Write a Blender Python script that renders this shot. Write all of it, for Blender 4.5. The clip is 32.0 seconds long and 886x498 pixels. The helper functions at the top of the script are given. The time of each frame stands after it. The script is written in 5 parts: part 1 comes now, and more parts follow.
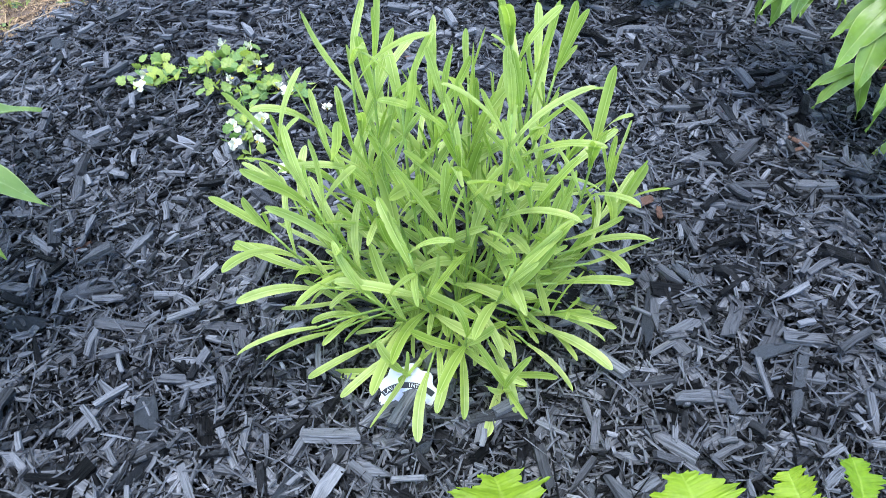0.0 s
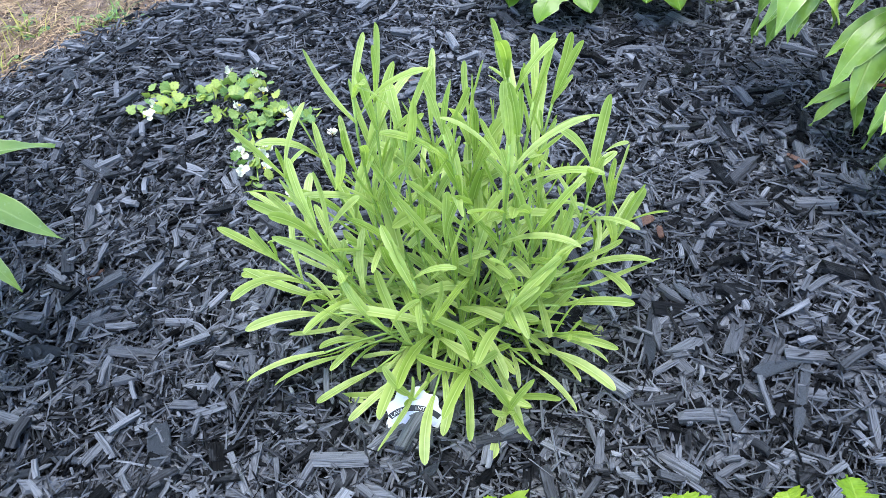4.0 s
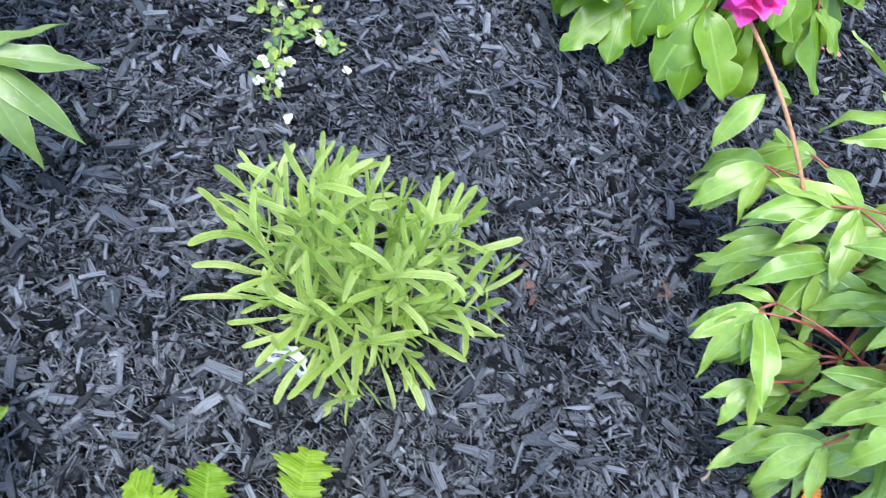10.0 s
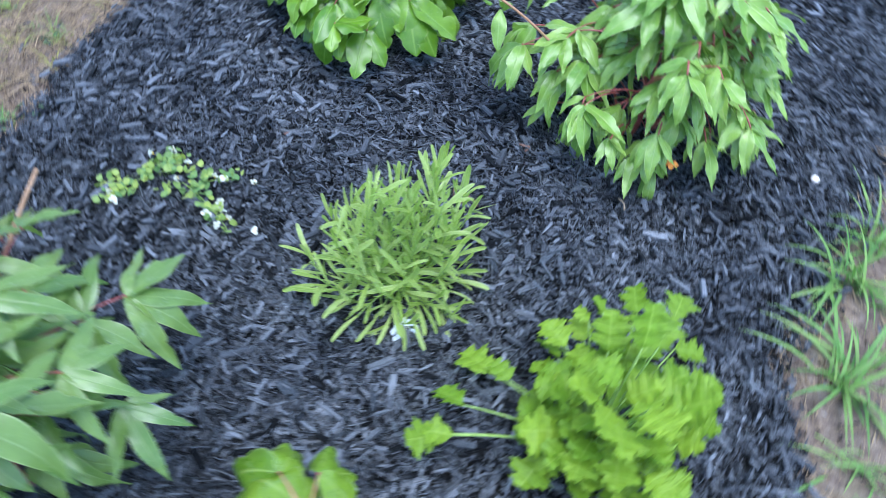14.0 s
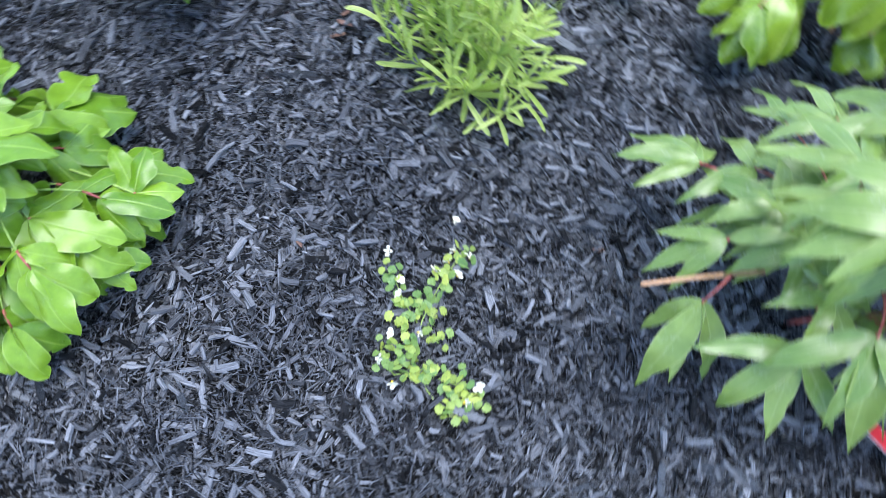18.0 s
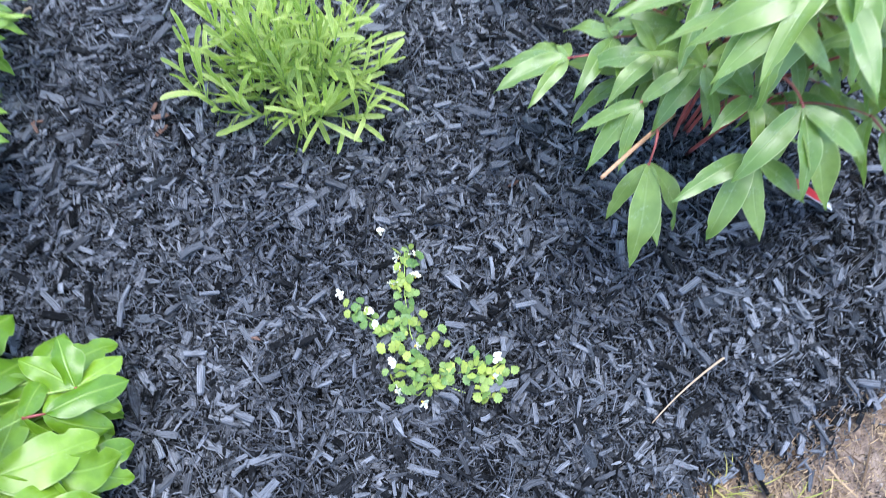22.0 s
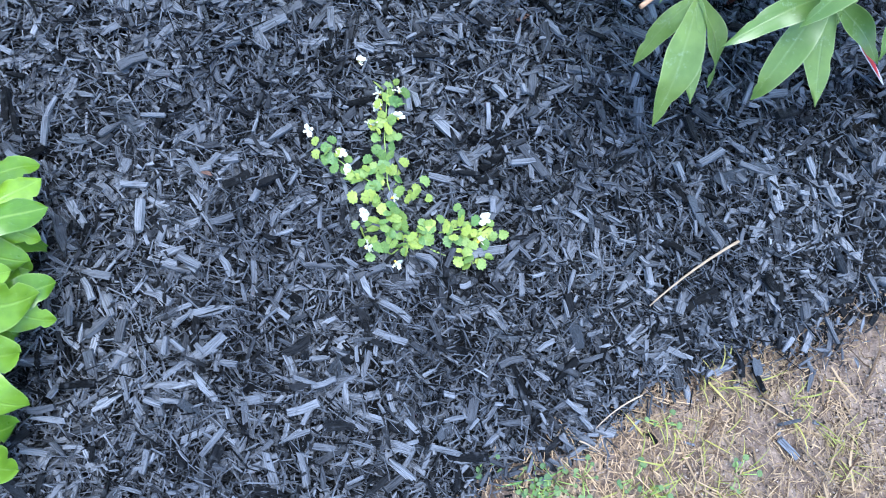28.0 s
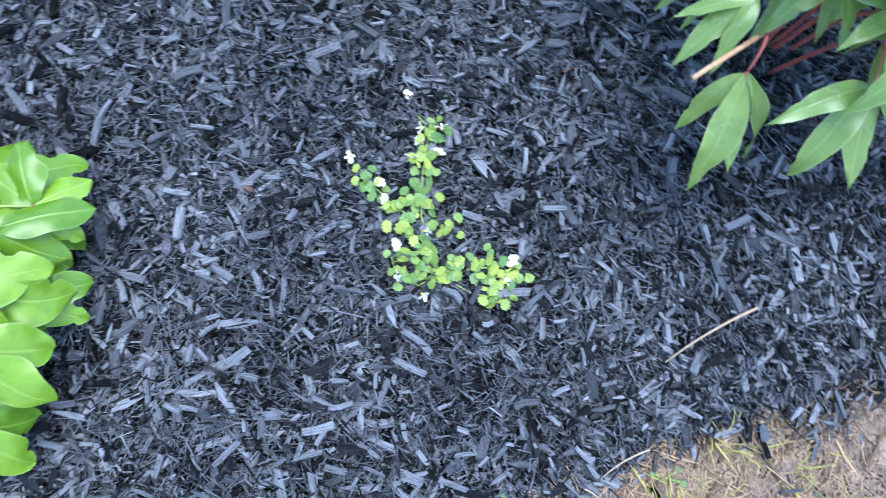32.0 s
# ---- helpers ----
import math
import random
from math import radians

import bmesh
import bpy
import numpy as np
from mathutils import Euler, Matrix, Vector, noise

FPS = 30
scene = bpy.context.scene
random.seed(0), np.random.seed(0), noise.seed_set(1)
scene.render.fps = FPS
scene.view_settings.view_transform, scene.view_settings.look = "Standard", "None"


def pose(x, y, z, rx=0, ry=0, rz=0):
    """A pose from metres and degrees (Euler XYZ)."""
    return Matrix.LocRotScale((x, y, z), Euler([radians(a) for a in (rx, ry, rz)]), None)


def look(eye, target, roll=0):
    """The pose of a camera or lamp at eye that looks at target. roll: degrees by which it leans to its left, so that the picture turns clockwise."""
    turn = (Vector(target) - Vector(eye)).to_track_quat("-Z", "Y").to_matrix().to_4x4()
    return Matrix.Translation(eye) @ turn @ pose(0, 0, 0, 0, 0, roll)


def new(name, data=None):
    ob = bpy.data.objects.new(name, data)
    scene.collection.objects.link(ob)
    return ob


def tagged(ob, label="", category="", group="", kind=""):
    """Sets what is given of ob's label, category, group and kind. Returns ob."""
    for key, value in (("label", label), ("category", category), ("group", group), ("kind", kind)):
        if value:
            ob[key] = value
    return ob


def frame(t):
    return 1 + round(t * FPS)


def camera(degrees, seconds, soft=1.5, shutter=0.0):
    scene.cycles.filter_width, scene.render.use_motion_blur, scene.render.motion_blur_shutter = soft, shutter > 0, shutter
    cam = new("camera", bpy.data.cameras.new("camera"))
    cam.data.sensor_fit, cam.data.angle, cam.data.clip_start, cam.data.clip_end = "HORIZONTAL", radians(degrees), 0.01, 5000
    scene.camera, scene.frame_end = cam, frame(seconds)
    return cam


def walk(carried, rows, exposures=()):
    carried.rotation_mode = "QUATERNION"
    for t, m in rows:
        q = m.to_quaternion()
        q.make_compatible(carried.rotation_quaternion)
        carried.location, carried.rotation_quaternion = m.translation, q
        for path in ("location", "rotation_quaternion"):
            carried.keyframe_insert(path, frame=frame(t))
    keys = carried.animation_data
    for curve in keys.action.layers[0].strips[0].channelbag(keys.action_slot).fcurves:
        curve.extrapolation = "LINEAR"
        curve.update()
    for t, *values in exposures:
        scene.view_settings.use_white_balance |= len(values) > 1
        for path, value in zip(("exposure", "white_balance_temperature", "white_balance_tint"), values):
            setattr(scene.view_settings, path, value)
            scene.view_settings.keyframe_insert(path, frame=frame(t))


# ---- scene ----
cam = camera(63.0, 32.0, 0.8, 0.8)

PATH = [
    (0, (0.198, -0.258, 0.436), (0.242, 1.072, -1.057), -4.9),
    (0.5, (0.202, -0.259, 0.444), (0.232, 1.077, -1.043), -5.8),
    (1, (0.202, -0.257, 0.443), (0.221, 1.086, -1.038), -6.6),
    (1.5, (0.203, -0.255, 0.444), (0.211, 1.095, -1.032), -7.2),
    (2, (0.203, -0.255, 0.444), (0.212, 1.102, -1.025), -7.3),
    (2.5, (0.202, -0.253, 0.445), (0.216, 1.103, -1.025), -7.1),
    (4.5, (0.203, -0.26, 0.449), (0.225, 1.099, -1.018), -6.6),
    (5, (0.203, -0.257, 0.448), (0.221, 1.106, -1.016), -6.9),
    (5.5, (0.204, -0.259, 0.45), (0.219, 1.112, -1.006), -7.1),
    (6, (0.203, -0.26, 0.452), (0.218, 1.113, -1.002), -7.1),
    (6.5, (0.205, -0.26, 0.452), (0.224, 1.114, -1.001), -6.2),
    (7, (0.207, -0.257, 0.446), (0.231, 1.11, -1.015), -4.0),
    (7.5, (0.205, -0.254, 0.433), (0.23, 1.081, -1.055), -0.6),
    (8, (0.211, -0.227, 0.436), (0.255, 1.082, -1.075), 6.4),
    (8.5, (0.188, -0.24, 0.559), (0.336, 0.932, -1.055), 16.3),
    (9, (0.189, -0.249, 0.679), (0.401, 0.744, -1.045), 22.5),
    (9.5, (0.223, -0.182, 0.663), (0.33, 0.729, -1.114), 21.8),
    (10, (0.264, -0.168, 0.688), (0.311, 0.689, -1.118), 20.7),
    (10.5, (0.277, -0.161, 0.671), (0.349, 0.686, -1.139), 22.0),
    (11, (0.254, -0.155, 0.675), (0.341, 0.696, -1.133), 22.2),
    (11.5, (0.251, -0.154, 0.683), (0.331, 0.706, -1.121), 20.4),
    (12, (0.265, -0.156, 0.739), (0.336, 0.728, -1.054), 17.6),
    (12.5, (0.244, -0.186, 0.779), (0.333, 0.761, -0.981), 14.1),
    (13, (0.136, -0.335, 0.818), (0.43, 0.659, -0.892), 14.8),
    (13.5, (0.034, -0.389, 0.852), (0.608, 0.556, -0.815), 14.8),
    (15.5, (-0.533, -0.213, 1.019), (0.536, 0.357, -0.572), -10.4),
    (16, (-0.601, -0.057, 1.063), (0.503, 0.219, -0.581), -10.4),
    (16.5, (-0.497, 0.223, 1.008), (0.528, 0.199, -0.709), -7.4),
    (17, (-0.38, 0.391, 0.952), (0.444, 0.091, -0.845), -1.7),
    (17.5, (-0.247, 0.488, 0.869), (0.358, 0.043, -0.985), 0.4),
    (18, (-0.114, 0.546, 0.846), (0.28, -0.014, -1.033), 5.5),
    (18.5, (-0.107, 0.604, 0.896), (0.189, -0.072, -0.963), 6.0),
    (19, (-0.102, 0.61, 0.901), (0.151, -0.136, -0.937), 5.4),
    (19.5, (-0.079, 0.608, 0.895), (0.136, -0.157, -0.941), 6.0),
    (20, (-0.054, 0.612, 0.879), (0.119, -0.148, -0.962), 5.8),
    (20.5, (0.003, 0.567, 0.849), (0.13, -0.189, -0.998), 4.5),
    (21, (0.016, 0.567, 0.859), (0.094, -0.204, -0.984), 3.9),
    (21.5, (0.004, 0.578, 0.863), (0.023, -0.192, -0.983), 5.6),
    (22, (0.009, 0.603, 0.832), (-0.02, -0.144, -1.023), 8.4),
    (22.5, (0.013, 0.601, 0.795), (-0.022, -0.1, -1.078), 9.2),
    (23, (0.029, 0.603, 0.806), (0.015, -0.07, -1.078), 8.0),
    (23.5, (0.011, 0.582, 0.818), (0.012, -0.071, -1.072), 7.4),
    (24, (0.005, 0.575, 0.79), (0.007, -0.046, -1.111), 7.9),
    (24.5, (0.011, 0.564, 0.775), (0.004, -0.038, -1.132), 9.4),
    (26.5, (0.029, 0.567, 0.726), (-0.056, 0.09, -1.214), 20.5),
    (27, (0.025, 0.566, 0.716), (-0.086, 0.127, -1.232), 24.5),
    (27.5, (0.021, 0.582, 0.711), (-0.107, 0.163, -1.24), 27.4),
    (28, (0.009, 0.583, 0.716), (-0.135, 0.182, -1.238), 30.2),
    (28.5, (0.005, 0.582, 0.716), (-0.154, 0.194, -1.24), 33.0),
    (29, (0.005, 0.584, 0.714), (-0.161, 0.193, -1.241), 33.9),
    (29.5, (0.009, 0.585, 0.724), (-0.172, 0.187, -1.228), 35.9),
    (30, (0.014, 0.588, 0.728), (-0.174, 0.18, -1.221), 36.5),
    (30.5, (0.022, 0.592, 0.729), (-0.169, 0.177, -1.219), 37.0),
    (31, (0.012, 0.575, 0.732), (-0.177, 0.157, -1.215), 37.0),
    (31.5, (0.023, 0.568, 0.728), (-0.155, 0.139, -1.217), 36.4),
    (32, (0.044, 0.58, 0.73), (-0.092, 0.119, -1.211), 32.9),
]
walk(cam, [(t, look(eye, target, roll)) for t, eye, target, roll in PATH],
     ((0, 1.79, 6300, 10), (8, 1.75, 6300, 11), (12, 1.69, 6400, 11), (13, 1.56, 5950, 9), (13.5, 1.52, 5700, 8), (15.5, 1.33, 5150, 9), (16.5, 1.40, 5500, 10), (17.5, 1.72, 6100, 11), (20, 1.87, 6300, 13), (24.5, 1.90, 5950, 9), (26.5, 1.95, 5850, 8), (28, 1.90, 5700, 8), (32, 1.88, 5700, 8)))

# ---- world and light ----
world = bpy.data.worlds.new("overcast_sky")
scene.world = world
world.use_nodes = True
wn = world.node_tree.nodes
sky = wn.new("ShaderNodeTexSky")
sky.sky_type = "NISHITA"
sky.sun_disc = False
sky.sun_elevation = radians(70)
sky.sun_rotation = radians(203)
world.node_tree.links.new(sky.outputs[0], wn["Background"].inputs[0])
wn["Background"].inputs[1].default_value = 0.175
sky.ozone_density = 2.5
sun_data = bpy.data.lights.new("sun", "SUN")
sun_data.energy = 2.0
sun_data.angle = radians(45)
sun_data.color = (1.0, 0.985, 0.965)
sun = new("sun", sun_data)
sun.matrix_world = look((-0.03, -0.07, 1.5), (0, 0, 0))

# ---- materials ----


def material(name):
    m = bpy.data.materials.new(name)
    m.use_nodes = True
    return m, m.node_tree.nodes, m.node_tree.links, m.node_tree.nodes["Principled BSDF"]


def ramp(nodes, links, source, stops):
    r = nodes.new("ShaderNodeValToRGB")
    while len(r.color_ramp.elements) < len(stops):
        r.color_ramp.elements.new(0.5)
    for e, (p, c) in zip(r.color_ramp.elements, stops):
        e.position, e.color = p, (*c, 1)
    links.new(source, r.inputs[0])
    return r.outputs[0]


def mix(nodes, links, kind, fac, a, b):
    n = nodes.new("ShaderNodeMix")
    n.data_type, n.blend_type = "RGBA", kind
    for sock, v in ((n.inputs["Factor"], fac), (n.inputs["A"], a), (n.inputs["B"], b)):
        if isinstance(v, (int, float)):
            sock.default_value = v
        elif isinstance(v, tuple):
            sock.default_value = (*v, 1)
        else:
            links.new(v, sock)
    return n.outputs["Result"]


def maths(nodes, links, op, a, b=0.0, c=0.0):
    n = nodes.new("ShaderNodeMath")
    n.operation = op
    for sock, v in zip(n.inputs, (a, b, c)):
        if isinstance(v, (int, float)):
            sock.default_value = v
        else:
            links.new(v, sock)
    return n.outputs[0]


def noise_node(nodes, links, scale, detail=4, vector=None, rough=0.55):
    n = nodes.new("ShaderNodeTexNoise")
    n.inputs["Scale"].default_value, n.inputs["Detail"].default_value = scale, detail
    n.inputs["Roughness"].default_value = rough
    if vector is None:
        vector = nodes.new("ShaderNodeTexCoord").outputs["Object"]
    links.new(vector, n.inputs["Vector"])
    return n.outputs[0]


def bump(nodes, links, bsdf, height, strength, distance):
    b = nodes.new("ShaderNodeBump")
    b.inputs["Strength"].default_value, b.inputs["Distance"].default_value = strength, distance
    links.new(height, b.inputs["Height"])
    links.new(b.outputs[0], bsdf.inputs["Normal"])


def stretched(nodes, links, sx, sy):
    """The UV, in metres along and across, stretched so that fibres run along u."""
    uv = nodes.new("ShaderNodeUVMap")
    mp = nodes.new("ShaderNodeMapping")
    mp.inputs["Scale"].default_value = (sx, sy, 1)
    links.new(uv.outputs[0], mp.inputs["Vector"])
    return mp.outputs[0]


def wood_material(name, dark, light, per_island=True, rough=0.5):
    m, n, l, b = material(name)
    if per_island:
        rnd = n.new("ShaderNodeNewGeometry").outputs["Random Per Island"]
    else:
        rnd = n.new("ShaderNodeObjectInfo").outputs["Random"]
    tone = ramp(n, l, rnd, dark)
    fibre = noise_node(n, l, 1.0, 4, stretched(n, l, 40, 780), 0.65)
    blotch = noise_node(n, l, 130, 3)
    streak = mix(n, l, "MULTIPLY", 0.9, tone, ramp(n, l, fibre, ((0.35, (0.32, 0.32, 0.32)), (0.50, (0.98, 0.98, 0.98)), (0.66, (1.36, 1.36, 1.36)))))
    patch = noise_node(n, l, 5.5, 3)
    streak = mix(n, l, "MULTIPLY", 1.0 if per_island else 0.0, streak, ramp(n, l, patch, ((0.36, (0.84, 0.85, 0.87)), (0.64, (1.24, 1.225, 1.20)))))
    worn = ramp(n, l, blotch, ((0.56, (0, 0, 0)), (0.70, (1, 1, 1))))
    colour = mix(n, l, "MIX", maths(n, l, "MULTIPLY", worn, 0.28), streak, light)
    l.new(colour, b.inputs["Base Color"])
    l.new(maths(n, l, "MULTIPLY_ADD", blotch, 0.4, rough - 0.2), b.inputs["Roughness"])
    b.inputs["Specular IOR Level"].default_value = 0.05
    bump(n, l, b, fibre, 1.0, 0.0022)
    return m


MULCH = wood_material("black_dyed_wood", (
    (0.0, (0.0030, 0.0034, 0.0040)), (0.22, (0.0110, 0.0122, 0.0142)), (0.44, (0.075, 0.0825, 0.0960)), (0.84, (0.131, 0.143, 0.164)), (1.0, (0.170, 0.184, 0.209))),
    (0.110, 0.121, 0.138), True, 0.38)
CHIP = wood_material("black_dyed_chip", (
    (0.0, (0.026, 0.030, 0.0360)), (0.5, (0.070, 0.081, 0.096)), (1.0, (0.145, 0.165, 0.193))), (0.11, 0.126, 0.148), False, 0.38)
BROWN = wood_material("bare_wood", ((0.0, (0.14, 0.082, 0.064)), (1.0, (0.24, 0.150, 0.12))), (0.30, 0.22, 0.19), False, 0.7)
STRAW_STICK = wood_material("dry_stick", ((0.0, (0.30, 0.23, 0.16)), (1.0, (0.42, 0.34, 0.25))), (0.5, 0.42, 0.33), False, 0.8)


def soil_material():
    m, n, l, b = material("mulch_fines_gap_shade")
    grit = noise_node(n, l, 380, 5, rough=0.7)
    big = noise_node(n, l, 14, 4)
    # gritty fines, coloured near black to paint in the shade of the gaps between shreds
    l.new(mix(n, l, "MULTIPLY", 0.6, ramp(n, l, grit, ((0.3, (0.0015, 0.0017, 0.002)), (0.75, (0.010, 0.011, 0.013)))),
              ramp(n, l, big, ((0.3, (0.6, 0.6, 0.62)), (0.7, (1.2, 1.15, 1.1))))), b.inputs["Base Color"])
    b.inputs["Roughness"].default_value = 0.85
    bump(n, l, b, grit, 0.9, 0.004)
    return m


def dirt_material():
    m, n, l, b = material("dry_sandy_soil")
    grit = noise_node(n, l, 520, 6, rough=0.75)
    mid = noise_node(n, l, 46, 6, rough=0.68)
    big = noise_node(n, l, 7, 4)
    base = ramp(n, l, mid, ((0.26, (0.050, 0.037, 0.030)), (0.46, (0.160, 0.116, 0.090)), (0.74, (0.36, 0.285, 0.225))))
    base = mix(n, l, "MULTIPLY", 0.7, base, ramp(n, l, grit, ((0.32, (0.28, 0.26, 0.25)), (0.5, (0.9, 0.9, 0.9)), (0.68, (1.7, 1.66, 1.6)))))
    green = ramp(n, l, big, ((0.58, (0, 0, 0)), (0.74, (1, 1, 1))))
    l.new(mix(n, l, "MIX", maths(n, l, "MULTIPLY", green, 0.55), base, (0.20, 0.20, 0.075)), b.inputs["Base Color"])
    b.inputs["Roughness"].default_value = 0.95
    bump(n, l, b, grit, 0.8, 0.004)
    return m


def leaf_material(name, colour, back, vein, rough=0.42, thin=0.35, side=26.0, gloss=0.5, spots=0.0, per_island=False, crease_shade=0.0, margin=0.0, wax=0.0, dust=0.0):
    """A leaf: its UV is u along (0..1) and v across (-1..1)."""
    m, n, l, b = material(name)
    if per_island:
        rnd = n.new("ShaderNodeNewGeometry").outputs["Random Per Island"]
    else:
        rnd = n.new("ShaderNodeObjectInfo").outputs["Random"]
    uv = n.new("ShaderNodeSeparateXYZ")
    l.new(n.new("ShaderNodeUVMap").outputs[0], uv.inputs[0])
    u, v = uv.outputs[0], uv.outputs[1]
    away = maths(n, l, "ABSOLUTE", v)
    mid = ramp(n, l, away, ((0.02, (1, 1, 1)), (0.10, (0, 0, 0))))
    slant = maths(n, l, "MULTIPLY_ADD", away, -0.55, u)
    rib = maths(n, l, "SINE", maths(n, l, "MULTIPLY", slant, side))
    ribs = ramp(n, l, rib, ((0.90, (0, 0, 0)), (1.0, (1, 1, 1))))
    cloud = noise_node(n, l, 6, 4)
    tone = mix(n, l, "MIX", rnd, colour, back)
    tone = mix(n, l, "MULTIPLY", 0.55, tone, ramp(n, l, cloud, ((0.3, (0.62, 0.68, 0.6)), (0.7, (1.22, 1.18, 1.15)))))
    tone = mix(n, l, "MIX", maths(n, l, "MULTIPLY", ribs, 0.05), tone, vein)
    tone = mix(n, l, "MIX", maths(n, l, "MULTIPLY", mid, 0.42), tone, vein)
    if crease_shade:
        # shade of the midrib crease, painted as a darker band on both sides
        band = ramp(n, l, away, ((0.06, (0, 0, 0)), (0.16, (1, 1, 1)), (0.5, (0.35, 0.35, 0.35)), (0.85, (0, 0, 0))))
        tone = mix(n, l, "MULTIPLY", maths(n, l, "MULTIPLY", band, crease_shade), tone, (0.55, 0.66, 0.42))
    if margin:
        tone = mix(n, l, "MIX", maths(n, l, "MULTIPLY", ramp(n, l, away, ((0.90, (0, 0, 0)), (0.97, (1, 1, 1)))), margin), tone, (0.55, 0.60, 0.32))
    if dust:
        drops = noise_node(n, l, 15, 3, rough=0.7)
        tone = mix(n, l, "MIX", maths(n, l, "MULTIPLY", ramp(n, l, drops, ((0.60, (0, 0, 0)), (0.72, (1, 1, 1)))), dust), tone, (0.48, 0.56, 0.44))
    if spots:
        speck = noise_node(n, l, 24, 2)
        tone = mix(n, l, "MIX", maths(n, l, "MULTIPLY", ramp(n, l, speck, ((0.70, (0, 0, 0)), (0.76, (1, 1, 1)))), spots), tone, (0.35, 0.18, 0.05))
    l.new(tone, b.inputs["Base Color"])
    l.new(maths(n, l, "MULTIPLY_ADD", cloud, 0.3, rough - 0.15), b.inputs["Roughness"])
    b.inputs["Specular IOR Level"].default_value = gloss
    b.inputs["Coat Weight"].default_value = wax
    b.inputs["Coat Roughness"].default_value = 0.34
    relief = maths(n, l, "ADD", maths(n, l, "MULTIPLY", rib, 0.035), maths(n, l, "SUBTRACT", maths(n, l, "MULTIPLY", cloud, 1.2), mid))
    bump(n, l, b, relief, 0.35, 0.0012)
    if thin:
        t = n.new("ShaderNodeBsdfTranslucent")
        l.new(mix(n, l, "MULTIPLY", 1.0, tone, (1.25, 1.3, 0.75)), t.inputs[0])
        ms = n.new("ShaderNodeMixShader")
        ms.inputs[0].default_value = thin
        l.new(b.outputs[0], ms.inputs[1])
        l.new(t.outputs[0], ms.inputs[2])
        l.new(ms.outputs[0], n["Material Output"].inputs[0])
    return m


def plain(name, colour, rough=0.5, vary=0.25, scale=200, relief=0.3):
    m, n, l, b = material(name)
    t = noise_node(n, l, scale, 4)
    k = 1 - vary
    l.new(mix(n, l, "MULTIPLY", 1.0, colour, ramp(n, l, t, ((0.3, (k, k, k)), (0.7, (1 + vary, 1 + vary, 1 + vary))))), b.inputs["Base Color"])
    b.inputs["Roughness"].default_value = rough
    bump(n, l, b, t, relief, 0.0008)
    return m


def crumb_material():
    m, n, l, b = material("soil_crumb")
    rnd = n.new("ShaderNodeNewGeometry").outputs["Random Per Island"]
    tone = ramp(n, l, rnd, ((0.0, (0.018, 0.015, 0.014)), (0.4, (0.090, 0.066, 0.050)), (0.8, (0.22, 0.17, 0.13)), (1.0, (0.38, 0.33, 0.29))))
    grit = noise_node(n, l, 900, 3)
    l.new(mix(n, l, "MULTIPLY", 0.6, tone, ramp(n, l, grit, ((0.3, (0.6, 0.6, 0.6)), (0.7, (1.3, 1.3, 1.3))))), b.inputs["Base Color"])
    b.inputs["Roughness"].default_value = 0.95
    return m


SOIL, DIRT, CRUMB = soil_material(), dirt_material(), crumb_material()
LAV = leaf_material("lavender_leaf", (0.318, 0.440, 0.086), (0.475, 0.570, 0.205), (0.58, 0.65, 0.35), 0.45, 0.46, 5, 0.45, crease_shade=0.65, margin=0.55)
LAV_INNER = leaf_material("inner_lavender_leaf", (0.318, 0.440, 0.086), (0.475, 0.570, 0.205), (0.58, 0.65, 0.35), 0.45, 0.46, 5, 0.45, crease_shade=0.65, margin=0.55, per_island=True)
PEONY = leaf_material("peony_leaf", (0.116, 0.212, 0.044), (0.205, 0.305, 0.076), (0.28, 0.38, 0.14), 0.36, 0.36, 30, 0.65, margin=0.3, wax=0.18, dust=0.22, spots=0.10)
PEONY_LIME = leaf_material("young_peony_leaf", (0.145, 0.27, 0.036), (0.25, 0.375, 0.072), (0.36, 0.46, 0.16), 0.32, 0.24, 30, 0.5, margin=0.35, wax=0.08, dust=0.14, spots=0.15)
BROAD = leaf_material("broad_leaf", (0.086, 0.190, 0.009), (0.168, 0.298, 0.020), (0.25, 0.39, 0.07), 0.34, 0.24, 26, 0.5, margin=0.12, wax=0.08, dust=0.08)
DROOP = leaf_material("drooping_leaf", (0.105, 0.200, 0.010), (0.215, 0.335, 0.022), (0.36, 0.46, 0.12), 0.30, 0.32, 26, 0.65, margin=0.25, wax=0.26, dust=0.12)
LIME = leaf_material("lime_leaf", (0.165, 0.295, 0.018), (0.265, 0.395, 0.030), (0.34, 0.47, 0.08), 0.5, 0.40, 40, 0.35)
BACOPA = leaf_material("bacopa_leaf", (0.13, 0.25, 0.085), (0.37, 0.45, 0.10), (0.42, 0.54, 0.22), 0.45, 0.34, 22, 0.4)
PALE_LIME = leaf_material("pale_lime_leaf", (0.36, 0.46, 0.11), (0.58, 0.60, 0.28), (0.6, 0.62, 0.3), 0.5, 0.35, 30, 0.3)
CLOVER = leaf_material("clover_leaf", (0.06, 0.125, 0.05), (0.14, 0.21, 0.08), (0.28, 0.36, 0.14), 0.5, 0.2, 12, 0.3)
GRASS = leaf_material("grass_blade", (0.12, 0.26, 0.06), (0.24, 0.36, 0.10), (0.26, 0.36, 0.12), 0.5, 0.3, 3, 0.4)
PALE_GRASS = leaf_material("yellowing_grass", (0.22, 0.26, 0.06), (0.42, 0.38, 0.12), (0.42, 0.38, 0.14), 0.55, 0.3, 3, 0.3)
RED_LEAF = leaf_material("red_leaf", (0.30, 0.03, 0.02), (0.42, 0.08, 0.04), (0.45, 0.12, 0.08), 0.4, 0.3, 30, 0.5)
